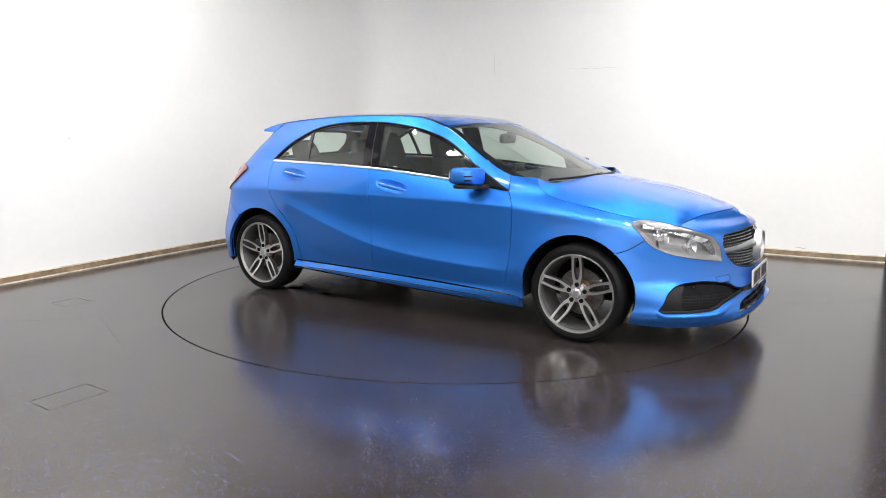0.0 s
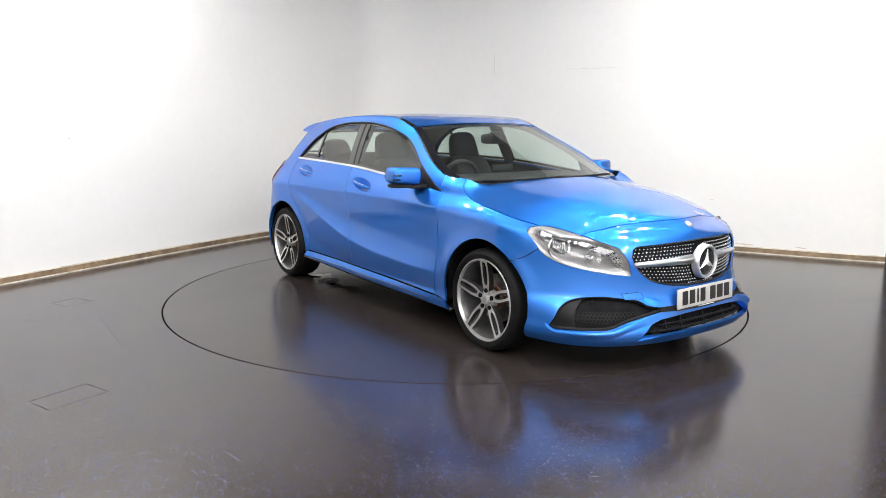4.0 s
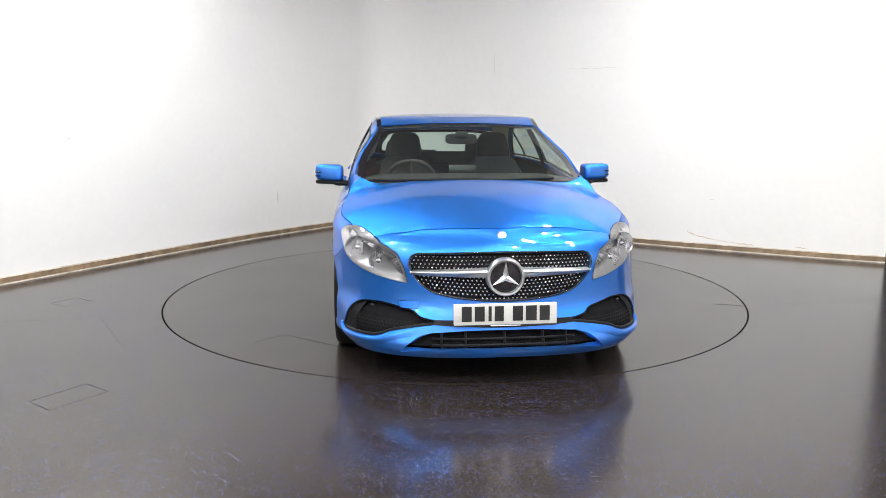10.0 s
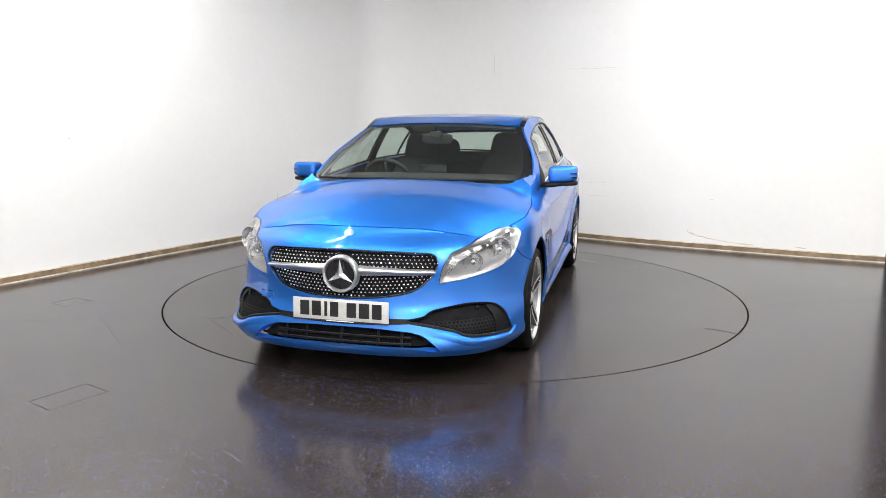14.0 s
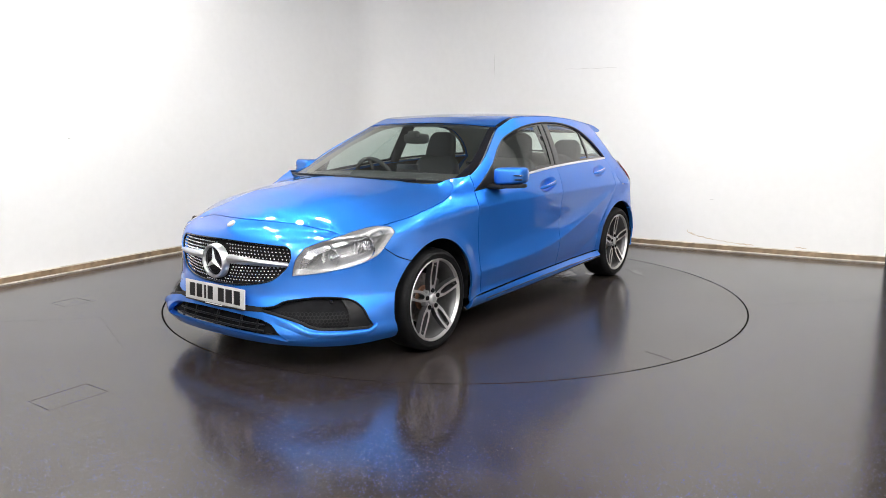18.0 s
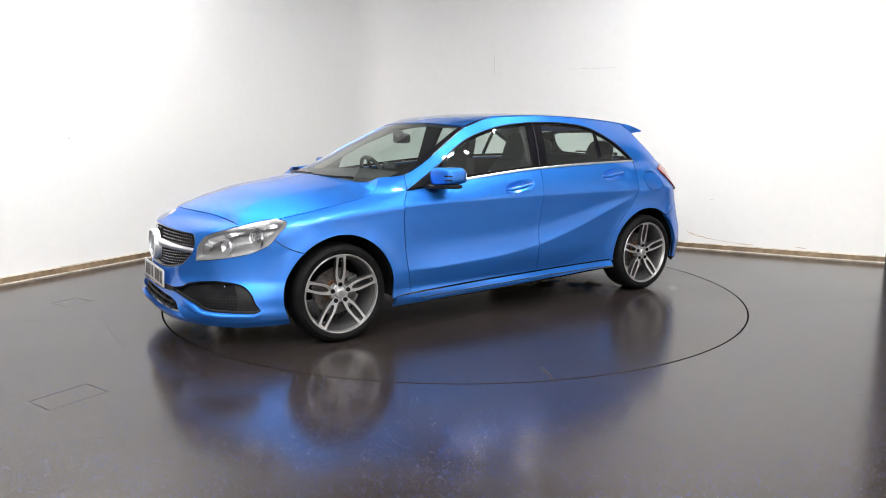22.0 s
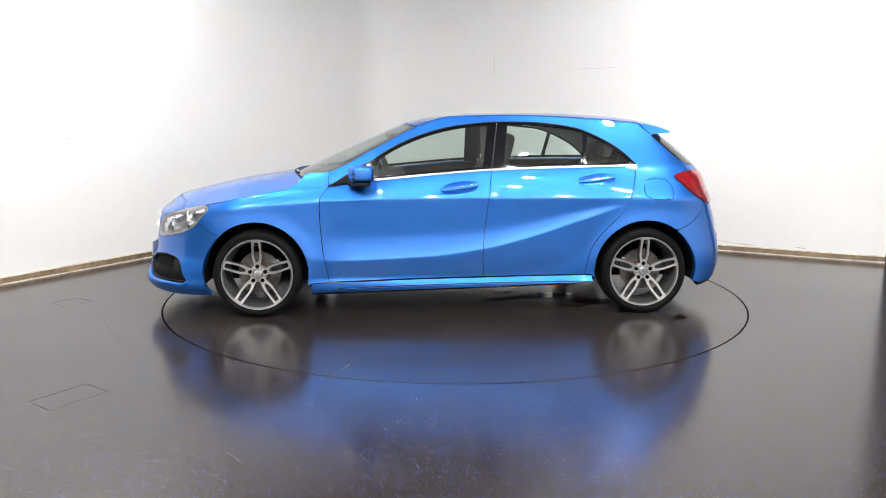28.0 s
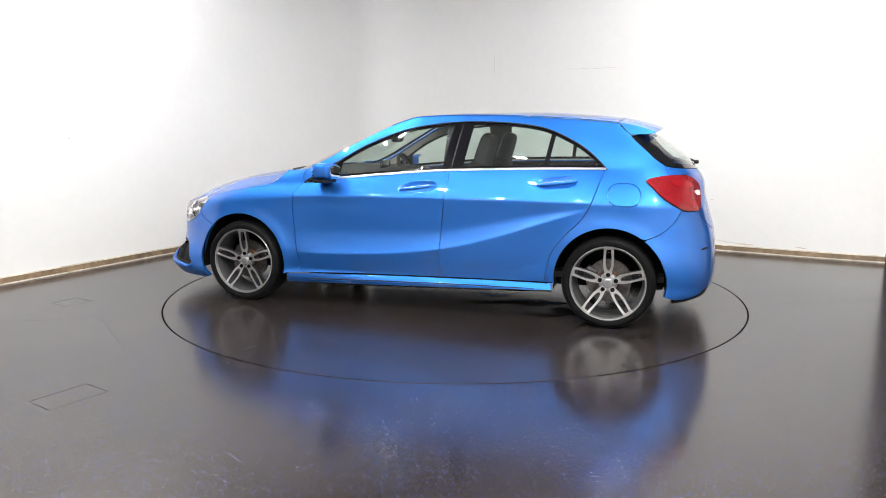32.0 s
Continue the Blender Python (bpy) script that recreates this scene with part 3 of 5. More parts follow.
def handle(door, h, mirror, sk):
    x, z, a, b, tilt = HANDLES[h]

    def bowl(u, v):
        du, dv = u - x, v - z
        p, q = du * math.cos(tilt) + dv * math.sin(tilt), -du * math.sin(tilt) + dv * math.cos(tilt)
        r = np.clip((p / a) ** 2 + (q / b) ** 2, 0, 1)
        n = np.array([0, 0.93, 0.25])
        return skin(u, v) - np.multiply.outer(0.022 * (1 - r ** 1.5), n)

    part("handle_recess", sk("handle_recess", bowl, inset(oval(x, z, a, b, tilt), -0.002), gap=0.012, depth=0), BLUE, door)
    pts = []
    for i in range(17):
        t = -1 + i / 8
        u, v = x + t * 0.128 * math.cos(tilt), z + t * 0.128 * math.sin(tilt) - 0.003
        p = skin(np.array([u]), np.array([v]))[0]
        p[1] += 0.020 - 0.024 * abs(t) ** 3
        pts.append(p * np.array([1, -1 if mirror else 1, 1]))
    bar = part("door_handle", tube("door_handle", pts, lambda t: 0.0125 * (1 - abs(2 * t - 1) ** 4 * 0.6), 12), BLUE, door)
    part("handle_strip", tube("handle_strip", [Vector(p) + Vector((0, 0, 0.012)) + Vector((0, -0.003 if mirror else 0.003, 0)) for p in pts[2:-2]], 0.0028, 6), CHROME, bar, "chrome strip on the handle")


def windows():
    top = WINDOW_TOP
    lower = belt_line(0.852, -1.312, 0.014)
    all_glass = loop(line([(0.852, 0.905), (0.84, 0.921)]), [p for p in lower if p[0] < 0.84], top[::-1])
    for mirror in (False, True):
        sk = lambda *a, **k: panel(*a, mirror=mirror, **k)
        sgn = -1 if mirror else 1
        zone = [inset(loop(clip(inset(all_glass, 0.016), a, b)), 0.0) for a, b in ((-0.205, 0.56), (-0.895, -0.345), (-1.275, -0.925))]
        frame_out = inset(all_glass, 0.001)
        part("window_surround", sk("window_surround", skin, frame_out, zone, gap=0.03, lift=-0.006, depth=0.01), BLACK, car, "gloss black window frames and pillar")
        for z, nm in zip(zone, ("front_side_window", "rear_side_window", "quarter_window")):
            ob = part(nm, sk(nm, skin, inset(z, -0.004), gap=0.05, lift=-0.012, depth=0), PANE, car)
            ob.visible_shadow = False
        a = [skin(np.array([p[0]]), np.array([p[1] - 0.001]))[0] for p in belt_line(0.60, -1.305)]
        b = [skin(np.array([p[0]]), np.array([p[1] + 0.014]))[0] for p in belt_line(0.60, -1.305)]
        c = [(np.array(p) + np.array(q)) / 2 + np.array([0, 0.007, 0.001]) for p, q in zip(a, b)]
        m = [Vector(p) * 1 for p in a + c + b]
        n = len(a)
        m = [Vector((v.x, sgn * v.y, v.z)) for v in m]
        part("waist_strip", mesh("waist_strip", m, [(k * n + i, k * n + i + 1, (k + 1) * n + i + 1, (k + 1) * n + i) for k in range(2) for i in range(n - 1)]), SATIN, car, "bright aluminium strip below the windows")
        edge = [skin(np.array([p[0]]), np.array([p[1]]))[0] for p in top[4:-1]]
        part("window_seal", tube("window_seal", [Vector((p[0], sgn * (p[1] + 0.001), p[2])) for p in edge], 0.0045, 6), INK, car, "black rubber seal")
        if mirror:
            for z, l in ((0.0, 0.030), (0.010, 0.022), (0.020, 0.030)):
                c = [skin(np.array([x]), np.array([1.012 + z]))[0] for x in (-0.075, -0.075 + l)]
                part("window_marking", tube("window_marking", [Vector((p[0], -p[1] + 0.010, p[2])) for p in c], 0.0022, 6), WHITE_INK, car, "small white marking on the glass")
        # pillar shut line
        ln = [skin(np.array([x]), np.array([z]))[0] for x, z in line([(-0.268, 1.03), (-0.292, 1.18), (-0.318, 1.335)], 0.02)]
        part("pillar_gap", tube("pillar_gap", [Vector((p[0], sgn * (p[1] - 0.004), p[2])) for p in ln], 0.004, 6), INK, car)


def clip(poly, x0, x1):
    """The part of an outline between two places, leaning like the pillars."""
    lean = lambda p: p[0] + 0.16 * (p[1] - 1.03)
    out = []
    n = len(poly)
    for bound, sign in ((x0, 1), (x1, -1)):
        out = []
        for i in range(n):
            p, q = poly[i], poly[(i + 1) % n]
            a, b = sign * (lean(p) - bound), sign * (lean(q) - bound)
            if a >= 0:
                out.append(p)
            if (a >= 0) != (b >= 0):
                out.append(p + (q - p) * a / (a - b))
        poly, n = out, len(out)
    dense = []
    for i in range(n):
        p, q = poly[i], poly[(i + 1) % n]
        k = max(1, int(np.linalg.norm(q - p) / 0.02))
        dense += [p + (q - p) * j / k for j in range(k)]
    return loop(dense)


def windscreen_at(a, b):
    """The windscreen: a across from -1 to 1, b up from 0 to 1."""
    a, b = np.asarray(a, float), np.asarray(b, float)
    xe = 1.005 + (0.252 - 1.005) * b
    ye, ze = rail_y(xe) - 0.012, rail_z(xe) - 0.004
    xc, zc = 1.175 + (0.335 - 1.175) * b, 0.960 + (1.337 - 0.960) * b + 0.006 * np.sin(math.pi * b)
    w = 1 - np.abs(a) ** 2.2
    return np.stack([xe + (xc - xe) * w, a * ye, ze + (zc - ze) * w], -1)


def top():
    wall = lambda a, b: line([a, b], 0.05)
    g = loop(wall((-1, 0), (1, 0)), wall((1, 0), (1, 1)), wall((1, 1), (-1, 1)), wall((-1, 1), (-1, 0)))
    hole = loop(wall((-0.93, 0.06), (0.93, 0.06)), wall((0.93, 0.06), (0.925, 0.982)), wall((0.925, 0.982), (-0.925, 0.982)), wall((-0.925, 0.982), (-0.93, 0.06)))
    w = part("windscreen", panel("windscreen", windscreen_at, inset(hole, -0.01), gap=0.1, depth=0), SCREEN, car)
    w.visible_shadow = False
    part("windscreen_border", panel("windscreen_border", windscreen_at, inset(g, 0.004), [hole], gap=0.1, depth=0.0, lift=0.001), BLACK, car, "black printed border")

    def roof(x, y):
        t = np.clip(np.abs(y) / rail_y(x), 0, 1)
        return np.stack([x, y, rail_z(x) + 0.004 + (roof_z(x) - rail_z(x)) * (1 - t ** 2.3) + 0 * y], -1)

    xs = np.linspace(0.250, -1.362, 90)
    lead = [np.array((0.335 - 0.085 * abs(t) ** 2.2, t * (0.590 - 0.028))) for t in np.linspace(-1, 1, 40)]
    tail = [np.array((-1.385 + 0.022 * abs(t) ** 2, t * 0.505)) for t in np.linspace(1, -1, 30)]
    outline = loop(lead, [np.array((x, float(rail_y(x)) - 0.030)) for x in xs], tail, [np.array((x, -float(rail_y(x)) + 0.030)) for x in xs[::-1]])
    part("roof", panel("roof", roof, inset(outline, 0.002), gap=0.035, outward=(0, 0, -3)), BLUE, car)
    for sgn in (1, -1):
        a = [(x, sgn * (float(rail_y(x)) - 0.034), float(roof(np.array([x]), np.array([float(rail_y(x)) - 0.034]))[0, 2]) - 0.003) for x in xs]
        b = [(x, sgn * (float(rail_y(x)) + 0.002), float(rail_z(x)) + 0.001) for x in xs]
        part("roof_gutter", ribbon("roof_gutter", a, b), BLACK, car, "black roof strip")

    # spoiler over the rear window
    edge = lambda t: np.array((-1.645 + 0.050 * abs(t) ** 2.6, t * 0.552, 1.306 - 0.026 * abs(t) ** 2.5))
    front = lambda t: roof(np.array([-1.389 + 0.022 * t * t]), np.array([t * 0.505]))[0] + np.array([0, np.sign(t) * 0.035 * abs(t) ** 6, -0.006 * abs(t) ** 6])
    corner = skin(np.array([-1.492]), np.array([1.260]))[0]
    foot = lambda t: np.array((tail_x(1.275) + (corner[0] - tail_x(1.275)) * abs(t) ** 3, t * corner[1], 1.275 - 0.015 * abs(t) ** 3))
    ts = np.linspace(-1, 1, 41)
    rows = []
    for k in range(8):
        f = k / 7
        rows.append([front(t) * (1 - f) + edge(t) * f + np.array([0, 0, 0.008 * math.sin(math.pi * f)]) for t in ts])
    rows.append([edge(t) + np.array([0.003, 0, -0.012]) for t in ts])
    for f in (0.4, 0.8, 1.0):
        rows.append([edge(t) * (1 - f) + foot(t) * f + np.array([0, 0, -0.012 * (1 - f)]) for t in ts])
    n = len(ts)
    P = [p for r in rows for p in r]
    F = [(i * n + j, i * n + j + 1, (i + 1) * n + j + 1, (i + 1) * n + j) for i in range(len(rows) - 1) for j in range(n - 1)]
    F += [tuple(i * n for i in range(len(rows)))[::-1], tuple(i * n + n - 1 for i in range(len(rows)))]
    sp = part("roof_spoiler", mesh("roof_spoiler", P, F), BLUE, car)
    sp.data.set_sharp_from_angle(angle=radians(45))
    # headlining
    part("headlining", panel("headlining", lambda x, y: roof(x, y) - np.array([0, 0, 0.035]), inset(outline, 0.02), gap=0.08, depth=0, outward=(0, 0, 9)), LINING, car)

    # bonnet: bordered by the wing seams, the lamps and the nose panel
    P = [skin(np.array([p[0]]), np.array([p[1]]))[0] for p in BONNET_SIDE]
    sidel = [np.array((p[0], p[1])) for p in P]
    lampin = [np.array(tuple(skin(np.array([s]), np.array([z]))[0][:2])) for s, z in line([(1.745, 0.773), (1.776, 0.773), (1.858, 0.755), (1.936, 0.736)])]
    lead = [np.array(tuple(skin(np.array([s]), np.array([z]))[0][:2])) for s, z in line([(1.936, 0.736), (2.0, 0.758), (2.10, 0.778), (2.25, 0.789), (2.42, 0.795), (2.60, 0.797)])]
    cowl = line([(1.155, 0.0), (1.130, 0.30), (1.075, 0.58), tuple(sidel[0])])
    half = list(cowl) + sidel + lampin + lead
    other = [np.array((p[0], -p[1])) for p in half[::-1]]
    outline = loop(half, other)

    edge = np.array([q for q in half[len(cowl):]])
    want = np.array([p[2] for p in P] + [z for _, z in line([(1.745, 0.773), (1.776, 0.773), (1.858, 0.755), (1.936, 0.736)])] + [z for _, z in line([(1.936, 0.736), (2.0, 0.758), (2.10, 0.778), (2.25, 0.789), (2.42, 0.795), (2.60, 0.797)])])
    miss = want - bonnet(edge[:, 0], edge[:, 1])
    back = np.array(line([(1.155, 0.0), (1.130, 0.30), (1.075, 0.50)], 0.03))
    edge, miss = np.concatenate([edge, back]), np.concatenate([miss, 0 * back[:, 0]])

    def settle(x, y):
        """Brings the bonnet's edges level with the panels round it."""
        d = (np.asarray(x)[..., None] - edge[:, 0]) ** 2 + (np.abs(np.asarray(y))[..., None] - edge[:, 1]) ** 2 + 1e-6
        w = d ** -1.6
        return (w * miss).sum(-1) / w.sum(-1) * np.exp(-d.min(-1) / 0.12)

    def hood(x, y):
        z = bonnet(x, y) + settle(x, y)
        z = z + 0.0015 * np.exp(-((np.abs(y) - 0.46 - 0.12 * (1.7 - x)) / 0.05) ** 2) * step(1.0, 1.3, x) * step(2.1, 1.8, x)
        return np.stack([x + 0 * y, y + 0 * x, z], -1)

    part("bonnet", panel("bonnet", hood, inset(outline, GAP), gap=0.02, outward=(1.5, 0, -5)), BLUE, car)
    # cowl below the windscreen, with the wipers
    a = [windscreen_at(np.array([t]), np.array([0.0]))[0] + np.array([0, 0, -0.004]) for t in np.linspace(-1, 1, 30)]
    b = [np.array((q[0] + 0.06, q[1], q[2] - 0.055)) for q in a]
    part("cowl", ribbon("cowl", a, b), PLASTIC, car)
    for y0, y1 in ((-0.10, 0.50), (-0.62, 0.02)):
        pts = [windscreen_at(np.array([t / 0.72]), np.array([0.012 + 0.03 * abs(t - y0)]))[0] + np.array([0.015, 0, 0.012]) for t in np.linspace(y0, y1, 10)]
        wiper = part("wiper", tube("wiper", pts, 0.008, 8), PLASTIC, car, "black windscreen wiper")


TOW = [(2.128 - FRONT, 0.434), (2.232 - FRONT, 0.442), (2.250 - FRONT, 0.402), (2.152 - FRONT, 0.400)]


def nose():
    F = lambda pts: [(FRONT - s, z) for s, z in pts]
    grille = both(loop(line([(2.60, 0.697), (2.443, 0.693), (2.235, 0.683)]), line([(2.235, 0.683), (2.203, 0.668), (2.184, 0.625)]), line([(2.184, 0.625), (2.194, 0.588), (2.222, 0.545), (2.285, 0.493), (2.378, 0.466), (2.50, 0.451), (2.60, 0.448)])), FRONT)
    low = both(loop(line([(2.60, 0.310), (2.514, 0.308), (2.375, 0.296)]), line([(2.375, 0.296), (2.30, 0.268), (2.210, 0.192)]), line([(2.210, 0.192), (2.27, 0.203), (2.357, 0.215), (2.507, 0.219), (2.60, 0.219)])), FRONT)
    vent = INTAKE
    vents = [[np.array((s * (FRONT - p[0]), p[1])) for p in vent] for s in (1, -1)]
    tow = loop(*[line([p, q]) for p, q in zip(TOW, TOW[1:] + TOW[:1])])
    a = arch(HUB, -26, 60)
    i = nearest(a, (1.562, 0.572))
    half = line([(2.60, 0.797), (2.42, 0.795), (2.25, 0.789), (2.10, 0.778), (2.0, 0.758), (1.936, 0.736)])
    lamp = HEADLAMP
    k0, k1 = nearest(lamp, (1.936, 0.736)), nearest(lamp, (1.722, 0.662))
    half = loop(half, lamp[k0:k1], WING_SEAM, a[:i][::-1], line([a[0], (a[0][0] + 0.04, 0.150), (1.75, 0.148), (1.90, 0.152), (2.10, 0.160), (2.30, 0.165), (2.60, 0.166)]))
    bumper = part("front_bumper", panel("front_bumper", front_skin, inset(both(half, FRONT), GAP), [grille, low, tow, *vents], gap=0.016, depth=0.03), BLUE, car)
    part("tow_eye_cover", panel("tow_eye_cover", front_skin, inset(tow, 0.0028), gap=0.03, depth=0.006), BLUE, bumper)
    # dark mesh panels behind the openings
    for name, o, lift in (("grille_mesh", grille, -0.030), ("lower_intake", low, -0.045)):
        part(name, panel(name, front_skin, inset(o, -0.004), gap=0.03, lift=lift, depth=0), DARK, bumper)
    for v, sgn in zip(vents, (1, -1)):
        c = np.mean(v, 0)
        ob = part("side_intake", panel("side_intake", front_skin, inset(v, -0.003), gap=0.02, lift=-0.028, depth=0), DARK, bumper)
        # honeycomb ribs on the inner half
        verts, faces = [], []
        for r in range(10):
            for k in range(26):
                q0, z0 = abs(c[0]) + 0.30 - k * 0.0225 - (r % 2) * 0.01125, 0.250 + r * 0.0165
                if z0 > 0.345 or not inside(np.array([[sgn * q0, z0]]), inset(v, 0.016))[0]:
                    continue
                b0 = len(verts)
                for w in range(6):
                    an = radians(60 * w + 30)
                    for rr in (0.0112, 0.0088):
                        verts.append(front_skin(np.array([sgn * (q0 + rr * 1.1 * math.cos(an))]), np.array([z0 + rr * math.sin(an)]))[0] * np.array([1, 1, 1]) - np.array([0.018, 0, 0]))
                faces += [(b0 + 2 * w, b0 + 2 * ((w + 1) % 6), b0 + 2 * ((w + 1) % 6) + 1, b0 + 2 * w + 1) for w in range(6)]
        if verts:
            tagged(part("honeycomb", mesh("honeycomb", verts, faces, False), PLASTIC, ob), kind="stuff")
        part("intake_frame", tube("intake_frame", [(lambda p: p - Vector((p.x - 1.3, p.y, 0)).normalized() * 0.013)(Vector(front_skin(np.array([q[0]]), np.array([q[1]]))[0])) for q in inset(v, 0.004)], 0.009, 8, True), PLASTIC, ob)
        trim = loop(line([(1.722, 0.272), (1.81, 0.356), (1.90, 0.400), (1.935, 0.404)]), line([(1.935, 0.404), (1.868, 0.325), (1.850, 0.256)]), line([(1.850, 0.256), (1.80, 0.249), (1.738, 0.246), (1.716, 0.255), (1.722, 0.272)]))
        part("intake_trim", panel("intake_trim", front_skin, [np.array((sgn * (FRONT - q[0]), q[1])) for q in trim], gap=0.02, lift=-0.014, depth=0.008), PLASTIC, ob, "smooth black end of the intake")
        blade = line([(1.690, 0.262), (1.735, 0.236), (1.80, 0.239), (1.90, 0.244), (2.03, 0.251), (2.10, 0.264), (2.17, 0.287), (2.28, 0.312), (2.36, 0.326)], 0.015)
        verts, m = [], len(blade)
        for i, (u, z) in enumerate(blade):
            k = math.sin(math.pi * min(1, 0.12 + i / m)) ** 0.5 if i < m - 1 else 0.1
            for dz, out in ((0.004, -0.012), (0.001, 0.012 * k), (-0.004, 0.017 * k), (-0.018, 0.016 * k), (-0.036, 0.001)):
                v = front_skin(np.array([sgn * (FRONT - u)]), np.array([z + dz]))[0]
                n = Vector((v[0] - 1.35, v[1], 0)).normalized()
                verts.append(Vector(v) + n * out)
        faces = [(i * 5 + j, i * 5 + j + 1, i * 5 + j + 6, i * 5 + j + 5)[::sgn] for i in range(m - 1) for j in range(4)]
        part("bumper_blade", mesh("bumper_blade", verts, faces), BLUE, bumper)
        p = front_skin(np.array([sgn * (FRONT - 2.00)]), np.array([0.388]))[0]
        ob = part("parking_sensor", lathe("parking_sensor", [(0.0001, 0.003), (0.010, 0.002), (0.012, -0.004)], 16, "x"), BLACK, car)
        ob.location = Vector(p) + Vector((-0.016, 0, 0))
    # frames round the openings
    tubep = lambda o, d: [Vector(front_skin(np.array([q[0]]), np.array([q[1]]))[0]) - Vector((d, 0, 0)) for q in o]
    part("grille_frame", tube("grille_frame", tubep(inset(grille, 0.006), 0.012), 0.006, 8, True), BLACK, bumper)
    # studs in curved rows
    stud = lathe("grille_stud", [(0.0001, 0.0050), (0.0026, 0.0040), (0.0050, 0.0)], 8, "x")
    for v in stud.vertices:
        v.co.y *= 1.12
    for r in range(14):
        for k in range(-26, 27):
            y0 = k * 0.0215 + (0.01075 if r % 2 else 0)
            q = q_of(y0, 0.575)
            z = 0.462 + r * 0.0172 + 0.024 * (y0 / 0.48) ** 2 * (1 if r < 7 else -0.35)
            if not inside(np.array([[q, z]]), inset(grille, 0.013))[0] or math.hypot(y0, z - 0.575) < 0.102 or abs(z - bar_mid(q)) < 0.024 - 0.010 * abs(y0) / 0.48:
                continue
            ob = part("grille_stud", stud, CHROME, bumper)
            ob.location = Vector(front_skin(np.array([q]), np.array([z]))[0]) + Vector((-0.020, 0, 0))
    # bar either side of the emblem
    for sgn in (1, -1):
        rows = []
        for i in range(15):
            q = 0.066 + (0.408 - 0.066) * i / 14
            h = 0.026 + (0.013 - 0.026) * (i / 14) ** 0.8 if i < 14 else 0.008
            m = bar_mid(q)
            p = lambda z, d: front_skin(np.array([sgn * q]), np.array([z]))[0] + np.array([d, 0, 0])
            rows.append([p(m + h, -0.018), p(m + h * 0.6, 0.004), p(m + h * 0.15, 0.010), p(m, 0.006), p(m - h * 0.6, 0.002), p(m - h, -0.018)])
        P = [v for r in rows for v in r]
        part("grille_bar", mesh("grille_bar", P, [(i * 6 + j, i * 6 + j + 1, i * 6 + j + 7, i * 6 + j + 6) for i in range(14) for j in range(5)]), SATIN, bumper, "silver grille bar")
    # round emblem: a ring, a dark dish and three tapered arms
    c = Vector(front_skin(np.array([0.0]), np.array([0.575]))[0]) + Vector((0.012, 0, 0))
    emblem = part("emblem", lathe("emblem", [(0.077, -0.02), (0.078, 0.004), (0.082, 0.011), (0.089, 0.012), (0.095, 0.003), (0.097, -0.03)], 56, "x"), SATIN, car, "round silver ring emblem")
    emblem.location = c
    part("emblem_dish", lathe("emblem_dish", [(0.0001, -0.004), (0.079, -0.004)], 48, "x"), BLACK, emblem)
    verts, faces = [], []
    for k in range(3):
        a = radians(90 + 120 * k)
        d, t = np.array([0, math.cos(a), math.sin(a)]), np.array([0, -math.sin(a), math.cos(a)])
        b0 = len(verts)
        verts += [d * 0.080 + np.array([0.004, 0, 0]), t * 0.015 + d * 0.009, -t * 0.015 + d * 0.009, d * 0.0 + np.array([0.014, 0, 0]), -d * 0.013]
        faces += [(b0, b0 + 1, b0 + 3), (b0, b0 + 3, b0 + 2)]
    part("emblem_arms", mesh("emblem_arms", verts, faces, False), SATIN, emblem)
    b = part("badge", lathe("badge", [(0.0001, 0.004), (0.020, 0.004), (0.024, 0.002), (0.026, -0.006)], 32, "x"), SATIN, car, "small round silver badge")
    p = front_skin(np.array([0.0]), np.array([0.770]))[0]
    b.matrix_local = Matrix.Translation(Vector(p)) @ pose(0, 0, 0, 0, -52)
    part("badge_centre", lathe("badge_centre", [(0.0001, 0.0052), (0.013, 0.0052)], 24, "x"), WHITE_INK, b)
    # number plate, its writing as bars
    plate = part("number_plate", box("number_plate", -0.004, 0.004, -0.26, 0.26, -0.054, 0.054, 0.002), PLATE, car, "white number plate with black bars")
    plate.location = (2.251, 0, 0.392)
    plate.rotation_euler = (0, radians(-3), 0)
    for y, w in ((-0.195, 0.050), (-0.130, 0.050), (-0.078, 0.016), (-0.032, 0.046), (0.062, 0.052), (0.130, 0.056), (0.198, 0.052)):
        part("plate_bar", box("plate_bar", 0.0042, 0.0052, y - w / 2, y + w / 2, -0.036, 0.040, 0), INK, plate)
    part("plate_strip", box("plate_strip", 0.002, 0.0056, -0.26, 0.26, -0.061, -0.0542, 0), INK, plate)
    part("plate_small_bar", box("plate_small_bar", 0.0057, 0.0062, -0.075, 0.075, -0.060, -0.0555, 0), WHITE_INK, plate)
    for y in (-0.235, 0.235):
        ob = part("plate_screw", lathe("plate_screw", [(0.0001, 0.002), (0.006, 0.001), (0.007, -0.002)], 12, "x"), PLATE, plate)
        ob.location = (0.0045, y, -0.005)
    band = both(loop(line([(2.60, 0.362), (2.36, 0.358)]), line([(2.36, 0.358), (2.36, 0.334)]), line([(2.36, 0.334), (2.60, 0.322)])), FRONT)
    part("plate_carrier", panel("plate_carrier", front_skin, band, gap=0.03, lift=0.003, depth=0.006), PLASTIC, bumper, "black band behind the number plate")
    # slats in the lower opening
    for z in (0.232, 0.262):
        part("intake_slat", tube("intake_slat", [front_skin(np.array([q]), np.array([z]))[0] - np.array([0.035, 0, 0]) for q in np.linspace(-0.22, 0.22, 16)], 0.006, 6), PLASTIC, bumper)
